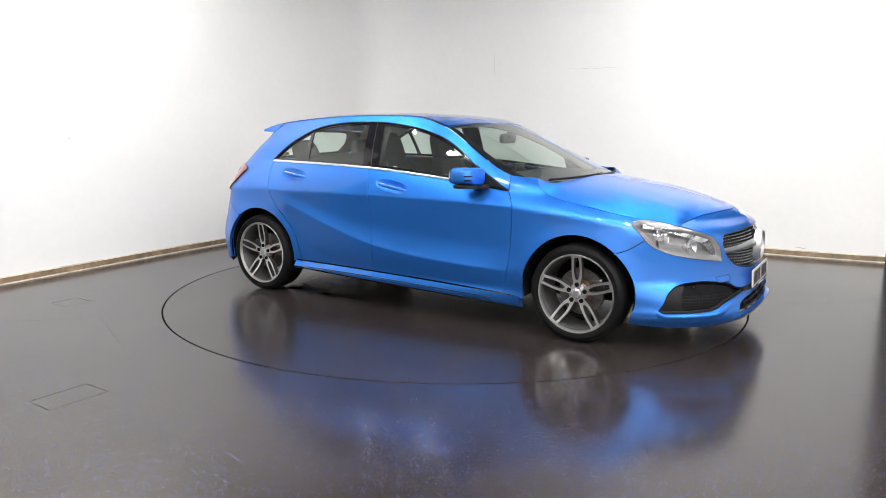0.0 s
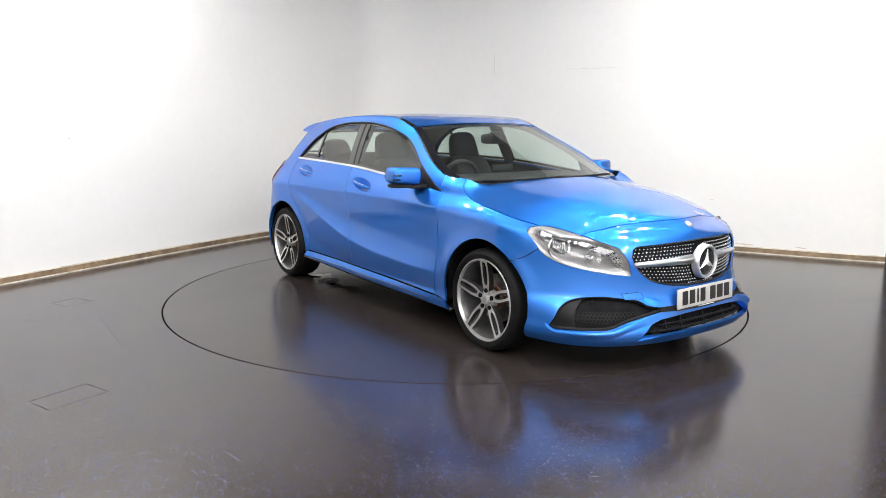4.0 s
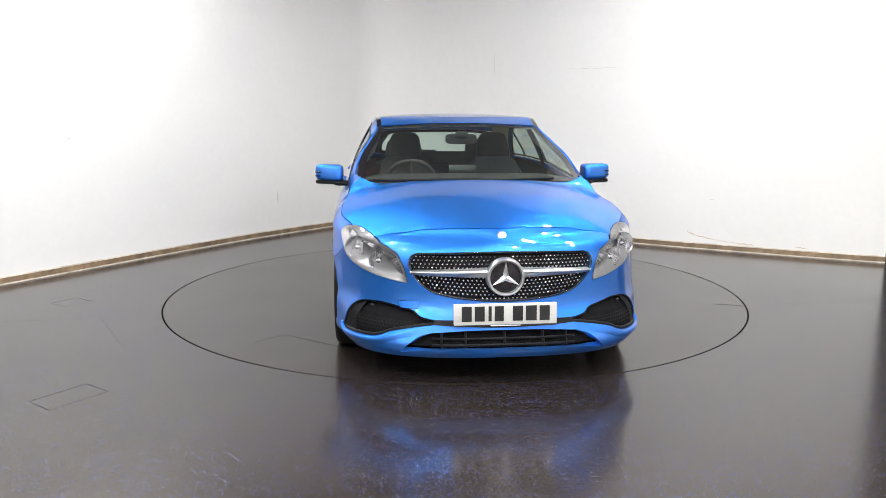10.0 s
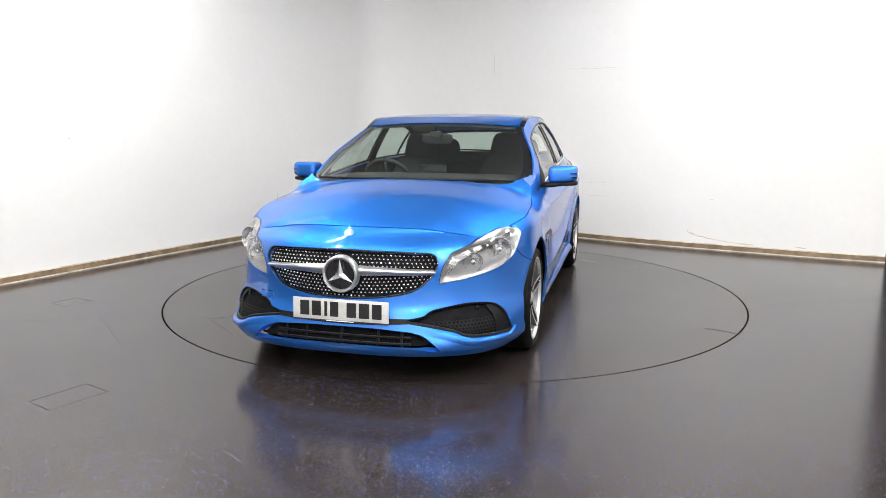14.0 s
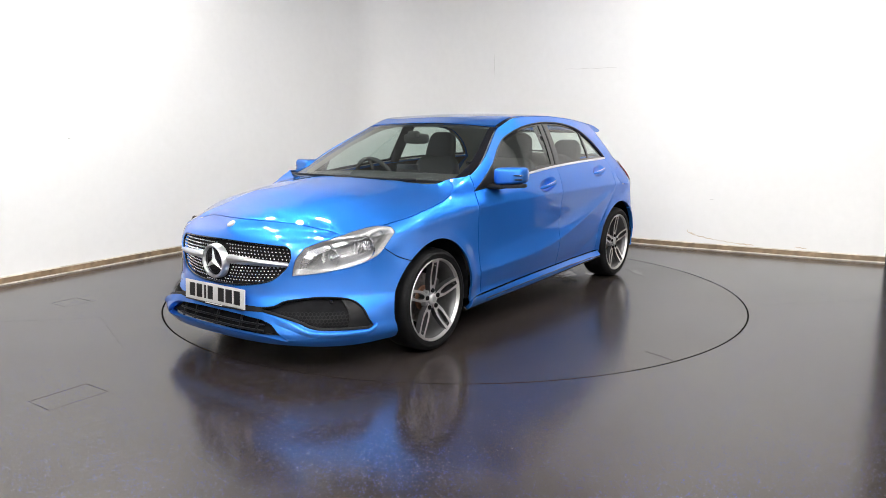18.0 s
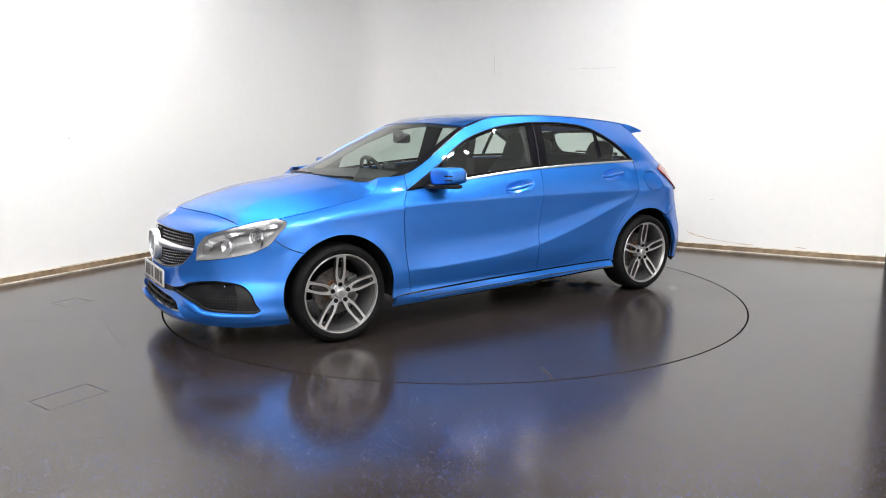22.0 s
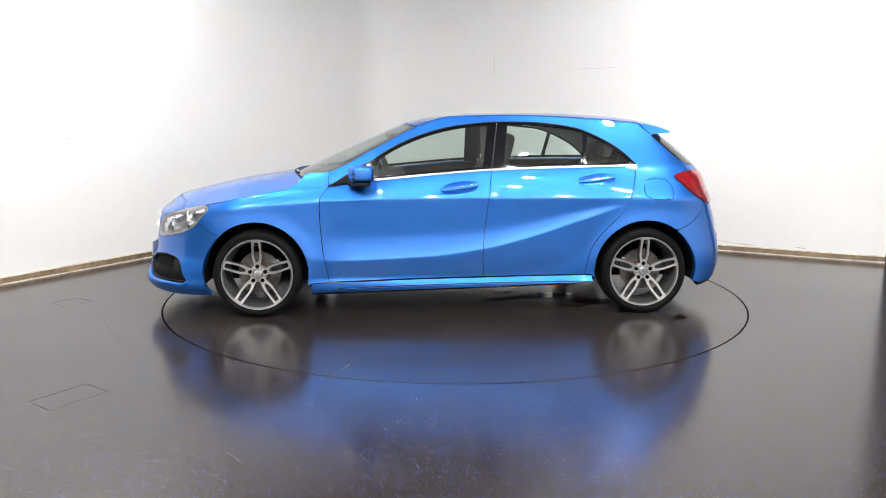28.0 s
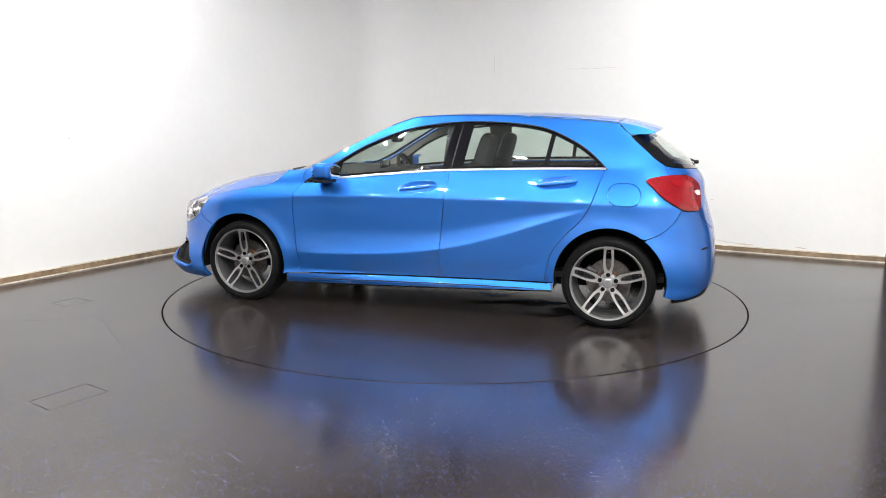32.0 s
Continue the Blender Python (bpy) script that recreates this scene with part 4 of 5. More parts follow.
    for q in np.linspace(-0.18, 0.18, 5):
        part("intake_post", tube("intake_post", [front_skin(np.array([q]), np.array([z]))[0] - np.array([0.032, 0, 0]) for z in (0.212, 0.296)], 0.007, 6), PLASTIC, bumper)


def bar_mid(q):
    return 0.596 - 0.014 * abs(q) / 0.41


def q_of(y, z):
    grid = np.linspace(0, 0.6, 600)
    return math.copysign(float(np.interp(abs(y), front_skin(grid, np.full_like(grid, z))[:, 1], grid)), y)


INTAKE = loop(line([(2.380, 0.354), (2.285, 0.371), (2.221, 0.397), (2.10, 0.414), (2.02, 0.418), (1.90, 0.404), (1.81, 0.360), (1.72, 0.275)]), line([(1.72, 0.275), (1.704, 0.252), (1.735, 0.240)]), line([(1.735, 0.240), (1.80, 0.244), (1.90, 0.249), (2.04, 0.257)]), line([(2.04, 0.257), (2.10, 0.270), (2.17, 0.293), (2.30, 0.321), (2.380, 0.336)]), line([(2.380, 0.336), (2.380, 0.354)]))


def lamps():
    for mirror in (False, True):
        sgn = -1 if mirror else 1
        sk = lambda *a, **k: panel(*a, mirror=mirror, **k)
        lamp = part("headlamp", sk("headlamp", skin, inset(HEADLAMP, 0.002), gap=0.03, lift=0.001, depth=0.012), LENS, car, "clear headlamp with silver reflectors")
        lamp.visible_shadow = False

        def dish(s, z):
            return skin(s, z) - np.multiply.outer(0.075 * step(0, 0.07, clearance(np.stack([s, z], -1), HEADLAMP)), np.array([0.8, 0.55, 0.0]))

        part("lamp_housing", sk("lamp_housing", dish, inset(HEADLAMP, 0.001), gap=0.014, depth=0), LAMPGREY, lamp, "grey lamp housing")
        P = lambda s, z, d: Vector((lambda p: (p[0] - d * 0.8, sgn * (p[1] - d * 0.55), p[2]))(skin(np.array([s]), np.array([z]))[0]))
        for s, z, r in ((1.84, 0.668, 0.062), (2.00, 0.618, 0.048)):
            bowl = lathe("lamp_bowl", [(0.010, -0.055), (r * 0.55, -0.050), (r * 0.85, -0.028), (r, 0.0), (r * 1.06, 0.004), (r * 1.08, -0.01)], 36, "x")
            ob = part("lamp_bowl", bowl, REFLECTOR, lamp, "round silver reflector")
            ob.location = P(s, z, 0.028)
            ob.rotation_euler = (0, 0, radians(12 * sgn))
            ob = part("bulb_cap", lathe("bulb_cap", [(0.0001, 0.0), (0.012, -0.004), (0.016, -0.016), (0.014, -0.05)], 20, "x"), REFLECTOR, ob)
        for k in range(7):
            rib = part("reflector_rib", box("reflector_rib", -0.004, 0.004, -0.0022, 0.0022, -0.034, 0.034, 0.001), REFLECTOR, lamp)
            rib.location = P(1.812 + 0.0095 * k, 0.668 - 0.001 * k, 0.052)
            rib.rotation_euler = (0, 0, radians(30 * sgn))
        rimline = inset(HEADLAMP, 0.010)
        k0, k1 = nearest(rimline, (2.170, 0.540)), nearest(rimline, (1.70, 0.71))
        part("lamp_bezel", ribbon("lamp_bezel", [P(q[0], q[1], 0.006) for q in rimline[k0:k1]], [P(q[0], q[1], 0.022) for q in inset(HEADLAMP, 0.022)[k0:k1]]), LAMPGREY, lamp, "grey edge of the headlamp")
        # light strip along the top edge and down the inner end
        path = line([(1.745, 0.756), (1.85, 0.748), (1.95, 0.728), (2.06, 0.690), (2.12, 0.660), (2.145, 0.60), (2.160, 0.540)], 0.02)
        off = line([(1.745, 0.728), (1.84, 0.712), (1.93, 0.690), (2.03, 0.652), (2.08, 0.625), (2.105, 0.585), (2.120, 0.545)], 0.02)
        path, off = [path[int(i * (len(path) - 1) / 29)] for i in range(30)], [off[int(i * (len(off) - 1) / 29)] for i in range(30)]
        part("light_strip", ribbon("light_strip", [P(q[0], q[1], 0.020) for q in path], [P(q[0], q[1], 0.034) for q in off]), REFLECTOR, lamp, "silver light strip")
        part("side_marker", ribbon("side_marker", [P(q[0], q[1], 0.018) for q in path[8:17]], [P(q[0] - 0.0, q[1] - 0.014, 0.022) for q in path[8:17]]), AMBER, lamp)
        tail = part("tail_lamp", sk("tail_lamp", skin, inset(TAILLAMP, 0.002), gap=0.02, lift=0.011, depth=0.025), RED, car, "red tail lamp")
        upper = ring([(-1.76, 0.962), (-1.90, 0.962), (-2.03, 0.935), (-2.06, 0.922), (-1.92, 0.918), (-1.79, 0.935)])
        part("brake_lens", sk("brake_lens", skin, upper, gap=0.02, lift=0.0125, depth=0.004), RED_LIGHT, tail, "brighter red band")
        part("lamp_band", sk("lamp_band", skin, ring([(-1.93, 0.842), (-2.03, 0.852), (-2.10, 0.845), (-2.075, 0.815), (-1.98, 0.806), (-1.91, 0.822)]), gap=0.02, lift=0.0125, depth=0.004), RED_LIGHT, tail, "brighter red band")
        part("lamp_edge", tube("lamp_edge", [(lambda p: (p[0], sgn * (p[1] + 0.001), p[2]))(skin(np.array([q[0]]), np.array([q[1]]))[0]) for q in inset(TAILLAMP, 0.0005)], 0.0035, 6, True), INK, tail, "dark seal round the lamp")
        part("reversing_lens", sk("reversing_lens", skin, ring([(-2.01, 0.893), (-2.07, 0.900), (-2.11, 0.890), (-2.115, 0.872), (-2.06, 0.868)]), gap=0.02, lift=0.0125, depth=0.004), CLEAR, tail, "small clear lens")


def rear():
    a = arch(-HUB, 120, 193)
    j = nearest(a, (-1.497, 0.601))
    hatch = both(loop(line([(BACK, 1.024), (-2.318, 1.026), (-1.873, 1.047)]), line([(-1.873, 1.047), (-1.760, 1.060)]), line([(-1.760, 1.060), (-1.768, 1.001)]), TAILLAMP[nearest(TAILLAMP, (-1.765, 0.998)):nearest(TAILLAMP, (-2.05, 0.780))], line([(-2.05, 0.780), (-2.09, 0.720), (-2.274, 0.640), (BACK, 0.616)])), BACK)
    part("tailgate", panel("tailgate", back_skin, inset(hatch, GAP), gap=0.025), BLUE, car)
    side_part = line([(-1.490, 1.256), (-1.617, 1.170), (-1.676, 1.112), (-1.758, 1.066), (-1.873, 1.050), (-2.318, 1.029), (BACK, 1.027)])
    pane = both(loop(line([(BACK, 1.286), (-2.0, 1.276), (-1.490, 1.256)]), side_part), BACK)
    inner = both(loop(line([(BACK, 1.270), (-2.0, 1.262), (-1.86, 1.240)]), line([(-1.86, 1.240), (-1.85, 1.15), (-1.92, 1.075)]), line([(-1.92, 1.075), (-2.3, 1.050), (BACK, 1.047)])), BACK)
    part("rear_window_border", panel("rear_window_border", back_skin, inset(pane, 0.002), [inner], gap=0.03, lift=-0.002), BLACK, car, "gloss black rear window edge")
    w = part("rear_window", panel("rear_window", back_skin, inset(inner, -0.005), gap=0.05, lift=-0.004, depth=0), PANE, car)
    w.visible_shadow = False
    p0, p1 = back_skin(np.array([0.0]), np.array([1.055]))[0], back_skin(np.array([-0.42]), np.array([1.075]))[0]
    wiper = part("rear_wiper", tube("rear_wiper", [p0 + np.array([-0.014, 0, 0.006]), (p0 + p1) / 2 + np.array([-0.022, 0, 0.006]), p1 + np.array([-0.014, 0, 0])], 0.008, 8), PLASTIC, car, "black rear wiper")
    ob = part("wiper_hub", blob("wiper_hub", 0.018, 0.022, 0.014), PLASTIC, wiper)
    ob.location = Vector(p0) + Vector((-0.014, 0, 0.006))
    seam = REAR_SEAM
    lamp_low = TAILLAMP[nearest(TAILLAMP, (-2.05, 0.780)):nearest(TAILLAMP, (-1.815, 0.792))]
    half = loop(line([(BACK, 0.612), (-2.274, 0.636), (-2.09, 0.716), (-2.052, 0.776)]), [p - np.array((0, 0.003)) for p in lamp_low], seam[::-1][:-1], a[j:], line([a[-1], (-1.70, 0.212), (-1.829, 0.214), (-2.004, 0.238), (-2.084, 0.258), (BACK, 0.285)]))
    bumper = part("rear_bumper", panel("rear_bumper", back_skin, inset(both(half, BACK), GAP), gap=0.02, depth=0.03), BLUE, car)
    dif = both(loop(line([(BACK, 0.284), (-2.084, 0.256), (-2.004, 0.236), (-1.829, 0.212), (-1.70, 0.210)]), line([(-1.70, 0.210), (-1.70, 0.186), (-1.829, 0.188), (-2.0, 0.200), (BACK, 0.21)])), BACK)
    part("diffuser", panel("diffuser", back_skin, dif, gap=0.03, lift=-0.006, depth=0.06), PLASTIC, bumper, "black lower lip")
    for sgn in (1, -1):
        slot = [np.array((sgn * (p[0] - BACK), p[1])) for p in loop(line([(-1.945, 0.528), (-2.01, 0.540), (-2.08, 0.542)]), line([(-2.08, 0.542), (-2.08, 0.530), (-2.01, 0.527), (-1.945, 0.528)]))]
        part("bumper_slot", panel("bumper_slot", back_skin, slot, gap=0.02, lift=0.0015, depth=0.003), PLASTIC, bumper)


def mirrors():
    for sgn in (1, -1):
        def shape(x, y, z):
            k = (y + 0.1) / 0.2
            return (x * (1.0 - 0.30 * k) - 0.02 * k + (0.02 if x > 0 else 0), sgn * y, z * (1.0 - 0.12 * k) + 0.010 * k)
        cap = blob("mirror_housing", 0.085, 0.096, 0.060, 0.42, 0.5, 36, 18, shape)
        m = part("wing_mirror", cap, BLUE, car, "blue wing mirror")
        m.location = (0.620, sgn * 0.940, 0.992)
        def low(x, y, z):
            k = (y + 0.1) / 0.2
            return (x * (1.0 - 0.30 * k) - 0.02 * k + 0.015, sgn * y, z + 0.004 * k)
        ob = part("mirror_base", blob("mirror_base", 0.080, 0.098, 0.014, 0.4, 0.5, 32, 8, low), PLASTIC, m)
        ob.location = (0, 0, -0.062)
        ob = part("mirror_arm", blob("mirror_arm", 0.055, 0.07, 0.018, 0.7, 0.7), PLASTIC, m)
        ob.location = (0.045, -sgn * 0.095, -0.066)
        ob = part("mirror_glass", blob("mirror_glass", 0.004, 0.080, 0.046, 0.5, 0.5, 28, 10), MIRROR, m)
        ob.location = (-0.084, 0, 0.002)
        for z, l in ((0.010, 0.062), (-0.016, 0.080)):
            pts = []
            for i in range(9):
                w = radians(20 + 75 * i / 8)
                pts.append((0.078 * (1 - 0.15) * math.sin(w) ** 0.6 + 0.000, sgn * (0.0975 - (1 - math.cos(w) ** 0.6 if math.cos(w) > 0 else 1) * (l + 0.02)), z))
            part("indicator_slot", tube("indicator_slot", pts, 0.0050, 6), BLACK, m)
        # sail panel at the foot of the pillar
        tri = loop(line([(0.848, 0.911), (0.72, 0.990), (0.60, 1.060)], 0.02), line([(0.60, 1.060), (0.575, 0.96)], 0.02), line([(0.575, 0.96), (0.60, 0.942), (0.75, 0.926), (0.848, 0.911)], 0.02))
        part("mirror_sail", panel("mirror_sail", skin, tri, gap=0.03, lift=0.004, depth=0.01, mirror=sgn < 0), PLASTIC, m).matrix_local = Matrix.Translation(-m.location)


def wheel_mesh():
    tyre = lathe("tyre", [(0.228, -0.215), (0.262, -0.222), (0.290, -0.214), (0.301, -0.195), (0.305, -0.16), (0.305, -0.12), (0.3055, -0.08), (0.304, -0.040), (0.298, -0.016), (0.287, -0.004), (0.276, 0.001), (0.275, 0.0025), (0.270, 0.0025), (0.269, 0.001), (0.258, 0.001), (0.250, -0.002), (0.244, -0.008), (0.238, -0.02)], 80)
    rim = lathe("rim_lip", [(0.228, -0.030), (0.233, -0.012), (0.237, -0.004), (0.243, -0.003), (0.247, -0.007), (0.246, -0.018)], 72)
    barrel = lathe("rim_barrel", [(0.234, -0.014), (0.226, -0.030), (0.220, -0.060), (0.215, -0.20)], 60)
    return tyre, rim, barrel


def spoke_face(r, w):
    """Wheel face: r out from the hub, w across the spoke; the face is dished."""
    d = np.hypot(r, w)
    return np.stack([w, -0.036 + 0.030 * np.clip(d / 0.24, 0, 1) ** 1.6, r], -1)


def wheels():
    tyre, rim, barrel = wheel_mesh()
    out = loop(line([(0.034, -0.019), (0.052, -0.0215), (0.070, -0.0245), (0.10, -0.0310), (0.13, -0.0335), (0.18, -0.0325), (0.215, -0.0315), (0.241, -0.0340)], 0.008), line([(0.241, -0.0340), (0.243, 0.0), (0.241, 0.0340)], 0.008), line([(0.241, 0.0340), (0.215, 0.0315), (0.18, 0.0325), (0.13, 0.0335), (0.10, 0.0310), (0.070, 0.0245), (0.052, 0.0215), (0.034, 0.019)], 0.008))
    hole_w = loop(line([(0.224, -0.0125), (0.20, -0.0160), (0.17, -0.0185), (0.13, -0.0180), (0.10, -0.0130), (0.087, -0.007)], 0.006), line([(0.087, -0.007), (0.083, 0), (0.087, 0.007)], 0.006), line([(0.087, 0.007), (0.10, 0.0130), (0.13, 0.0180), (0.17, 0.0185), (0.20, 0.0160), (0.224, 0.0125)], 0.006), line([(0.224, 0.0125), (0.224, -0.0125)], 0.006))
    spoke = panel("spoke", spoke_face, out, [hole_w], gap=0.012, depth=0.0, outward=(0, -5, 0))
    inner = panel("spoke_side", spoke_face, inset(out, 0.0008), [inset(hole_w, -0.0008)], gap=0.02, depth=0.034, lift=-0.0012, outward=(0, -5, 0))
    hub = lathe("hub", [(0.0001, -0.024), (0.030, -0.024), (0.034, -0.028), (0.036, -0.037), (0.050, -0.0385), (0.058, -0.042), (0.062, -0.075)], 40)
    cap = lathe("centre_cap", [(0.0001, -0.020), (0.022, -0.0205), (0.030, -0.024), (0.033, -0.030)], 32)
    cap_dish = lathe("cap_dish", [(0.0001, -0.0192), (0.017, -0.0195)], 28)
    bolt = lathe("wheel_bolt", [(0.0001, -0.037), (0.0055, -0.037), (0.006, -0.0385), (0.0115, -0.0385), (0.0120, -0.0345), (0.0136, -0.0340), (0.0140, -0.042)], 20)
    disc = lathe("brake_disc", [(0.075, -0.105), (0.145, -0.105), (0.147, -0.109), (0.147, -0.13)], 48)
    bell = lathe("disc_bell", [(0.0001, -0.095), (0.070, -0.095), (0.076, -0.106)], 40)
    cal = box("caliper", -0.045, 0.045, -0.16, -0.085, 0.085, 0.165, 0.012)
    rivet = lathe("spoke_rivet", [(0.0001, 0.003), (0.0035, 0.002), (0.0048, -0.003)], 10)
    for x in (HUB, -HUB):
        for sgn in (1, -1):
            w = part("wheel", tyre, RUBBER, car, "black tyre on a five-twin-spoke alloy wheel")
            w.name = "wheel"
            w.matrix_local = Matrix.Translation((x, sgn * 0.874, 0.304)) @ (Matrix() if sgn > 0 else pose(0, 0, 0, 0, 0, 180))
            part("rim", rim, ALLOY, w, "polished alloy rim")
            part("rim_barrel", barrel, BARREL, w)
            for k in range(5):
                s = part("spoke", spoke, ALLOY, w)
                s.rotation_euler = (0, radians(72 * k), 0)
                ob = part("spoke_side", inner, GREY, s)
                rv = part("spoke_rivet", rivet, CHROME, s)
                rv.location = (0.0, -0.012, 0.205)
                b = part("wheel_bolt", bolt, DARK, w)
                a = radians(72 * k)
                b.location = (0.054 * math.sin(a), 0.0075, 0.054 * math.cos(a))
            part("hub", hub, HUBGREY, w)
            c = part("centre_cap", cap, HUBGREY, w)
            part("cap_dish", cap_dish, LAMPGREY, c)
            part("brake_disc", disc, STEEL, w)
            part("disc_bell", bell, RUST, w)
            c = part("brake_caliper", cal, GREY, w)
            c.rotation_euler = (0, radians(-70 if x > 0 else 70), 0)


def underside():
    part("floor_pan", box("floor_pan", -1.70, 1.80, -0.66, 0.66, 0.235, 0.30, 0.02), DARK, car)
    part("engine_block", box("engine_block", 1.02, 2.05, -0.52, 0.52, 0.22, 0.72, 0.05), DARK, car)
    for y in (0.76, -0.76):
        part("inner_sill", box("inner_sill", -0.94, 0.94, y - 0.06, y + 0.06, 0.235, 0.30, 0.02), DARK, car)
    for x in (HUB, -HUB):
        for sgn in (1, -1):
            prof = [(0.362, -0.30), (0.366, -0.20), (0.366, -0.10), (0.360, -0.02)]
            n = 40
            verts, faces = [], []
            for i in range(n + 1):
                a = radians(-12 + 204 * i / n)
                for r, h in prof + []:
                    verts.append((x + r * math.cos(a), sgn * (0.872 + h), 0.316 + r * math.sin(a)))
                verts.append((x + 0.05 * math.cos(a), sgn * 0.572, 0.316 + 0.05 * math.sin(a)))
            k = len(prof) + 1
            for i in range(n):
                for j in range(len(prof) - 1):
                    faces.append((i * k + j, i * k + j + 1, (i + 1) * k + j + 1, (i + 1) * k + j))
                faces.append((i * k, i * k + k - 1, (i + 1) * k + k - 1, (i + 1) * k))
            part("wheel_liner", mesh("wheel_liner", verts, faces), DARK, car)
        part("axle", tube("axle", [(x, -0.75, 0.304), (x, 0.75, 0.304)], 0.03, 10), DARK, car)


def seat(name, x, y, z, w, lean, tall, head):
    """A seat: cushion, backrest and, in front, a tall headrest of one piece with it."""
    s = part(name, blob(name, 0.26, w / 2, 0.085, 0.5, 0.45), CLOTH, car, "black cloth seat")
    s.location = (x, y, z)
    tilt = Matrix.Translation((-0.25, 0, 0.05)) @ pose(0, 0, 0, 0, -lean)
    back = part("backrest", blob("backrest", 0.075, w / 2, tall / 2, 0.4, 0.5, shape=lambda a, b, c: (a + 0.03 * (b / (w / 2)) ** 2, b * (1 - 0.22 * max(c, 0) / (tall / 2)), c)), CLOTH, s)
    back.matrix_local = tilt @ Matrix.Translation((0, 0, tall / 2))
    for y in head:
        h = part("headrest", blob("headrest", 0.05, 0.135, 0.13, 0.5, 0.5, shape=lambda a, b, c: (a, b * (1 - 0.12 * c / 0.12), c)), CLOTH, s)
        h.matrix_local = tilt @ Matrix.Translation((0.01, y, tall + (0.075 if len(head) == 1 else 0.0)))
    return s


def interior():
    for y in (0.37, -0.37):
        seat("front_seat", 0.02, y, 0.47, 0.50, 17, 0.565, (0.0,))
    seat("rear_bench", -0.83, 0, 0.50, 1.24, 22, 0.555, (0.38, -0.38))
    part("dashboard", blob("dashboard", 0.36, 0.75, 0.15, 0.35, 0.3, 48, 16, lambda x, y, z: (x - 0.10 * (y / 0.75) ** 2, y, z + 0.02 * x)), DASH, car).location = (0.74, 0, 0.835)
    part("centre_console", box("centre_console", -0.1, 0.6, -0.12, 0.12, 0.32, 0.62, 0.03), DASH, car)
    part("media_screen", box("media_screen", 0.52, 0.535, -0.10, 0.10, 0.95, 1.04, 0.006), BLACK, car)
    # steering wheel on the car's right
    n = 40
    col = part("steering_column", tube("steering_column", [(0.75, -0.37, 0.80), (0.47, -0.37, 0.895)], 0.04, 12), DASH, car)
    w = part("steering_wheel", tube("steering_wheel", [(0.185 * math.cos(2 * math.pi * i / n), 0.185 * math.sin(2 * math.pi * i / n), 0) for i in range(n)], 0.016, 10, True), DASH, car, "black steering wheel")
    w.matrix_local = Matrix.Translation((0.45, -0.37, 0.90)) @ pose(0, 0, 0, 0, -66)
    part("wheel_hub", blob("wheel_hub", 0.075, 0.07, 0.025, 0.6, 0.6), DASH, w)
    for a in (0, 180, 90):
        d = Vector((math.sin(radians(a)), math.cos(radians(a)), 0))
        part("wheel_spoke", tube("wheel_spoke", [d * 0.05, d * 0.18], 0.014, 8), DASH, w)
    m = part("rear_view_mirror", blob("rear_view_mirror", 0.022, 0.115, 0.038, 0.5, 0.6), DASH, car)
    m.location = (0.42, 0.0, 1.222)
    part("mirror_stalk", blob("mirror_stalk", 0.030, 0.045, 0.028), DASH, m).location = (0.030, 0, 0.030)
    # door cards and pillars inside
    for sgn in (1, -1):
        inner = loop(line([(0.88, 0.30), (0.86, 0.88)]), belt_line(0.86, -1.25, -0.010), line([(-1.25, 1.02), (-1.05, 0.60), (-0.93, 0.30)]), line([(-0.93, 0.30), (0.88, 0.30)]))
        part("door_lining", panel("door_lining", lambda u, v: skin(u, v) - np.array([0, 0.07, 0]), inner, gap=0.06, depth=0, mirror=sgn < 0), DASH, car)
        pil = loop(line([(-0.20, 1.0), (-0.20, 1.34)], 0.04), line([(-0.20, 1.34), (-0.36, 1.34)], 0.04), line([(-0.36, 1.34), (-0.32, 1.0)], 0.04), line([(-0.32, 1.0), (-0.20, 1.0)], 0.04))
        part("inner_pillar", panel("inner_pillar", lambda u, v: skin(u, v) - np.array([0, 0.035, 0]), pil, gap=0.04, depth=0, mirror=sgn < 0), DASH, car)
        # inner side of the roof frame and the rear pillar
        fr = loop([p + np.array((0.0, 0.004)) for p in WINDOW_TOP], line([(-1.312, 1.037), (-1.32, 0.78)], 0.03), line([(-1.32, 0.78), (-1.66, 0.78)], 0.03), line([(-1.66, 0.78), (-1.68, 1.09), (-1.50, 1.24), (-1.40, 1.29)], 0.03), [q - np.array((0, 0.012)) for q in rail_line(-1.35, 0.80)], line([(0.80, 1.03), (0.852, 0.905)], 0.03))
        part("pillar_lining", panel("pillar_lining", lambda u, v: skin(u, v) - np.multiply.outer(0.04 + 0 * u, np.array([0.0, 0.9, 0.4])), fr, gap=0.06, depth=0, mirror=sgn < 0), LINING, car)
    part("parcel_shelf", box("parcel_shelf", -1.72, -1.12, -0.60, 0.60, 0.955, 0.975, 0.004), DASH, car)
    part("cabin_floor", box("cabin_floor", -1.7, 1.0, -0.72, 0.72, 0.30, 0.34, 0), DASH, car)
    part("tailgate_lining", box("tailgate_lining", -1.86, -1.80, -0.45, 0.45, 0.60, 1.0, 0.01), DASH, car)


sides()
windows()
top()
nose()
lamps()
rear()
mirrors()
wheels()
underside()
interior()


# ---- the room ----
TABLE_R = 2.239


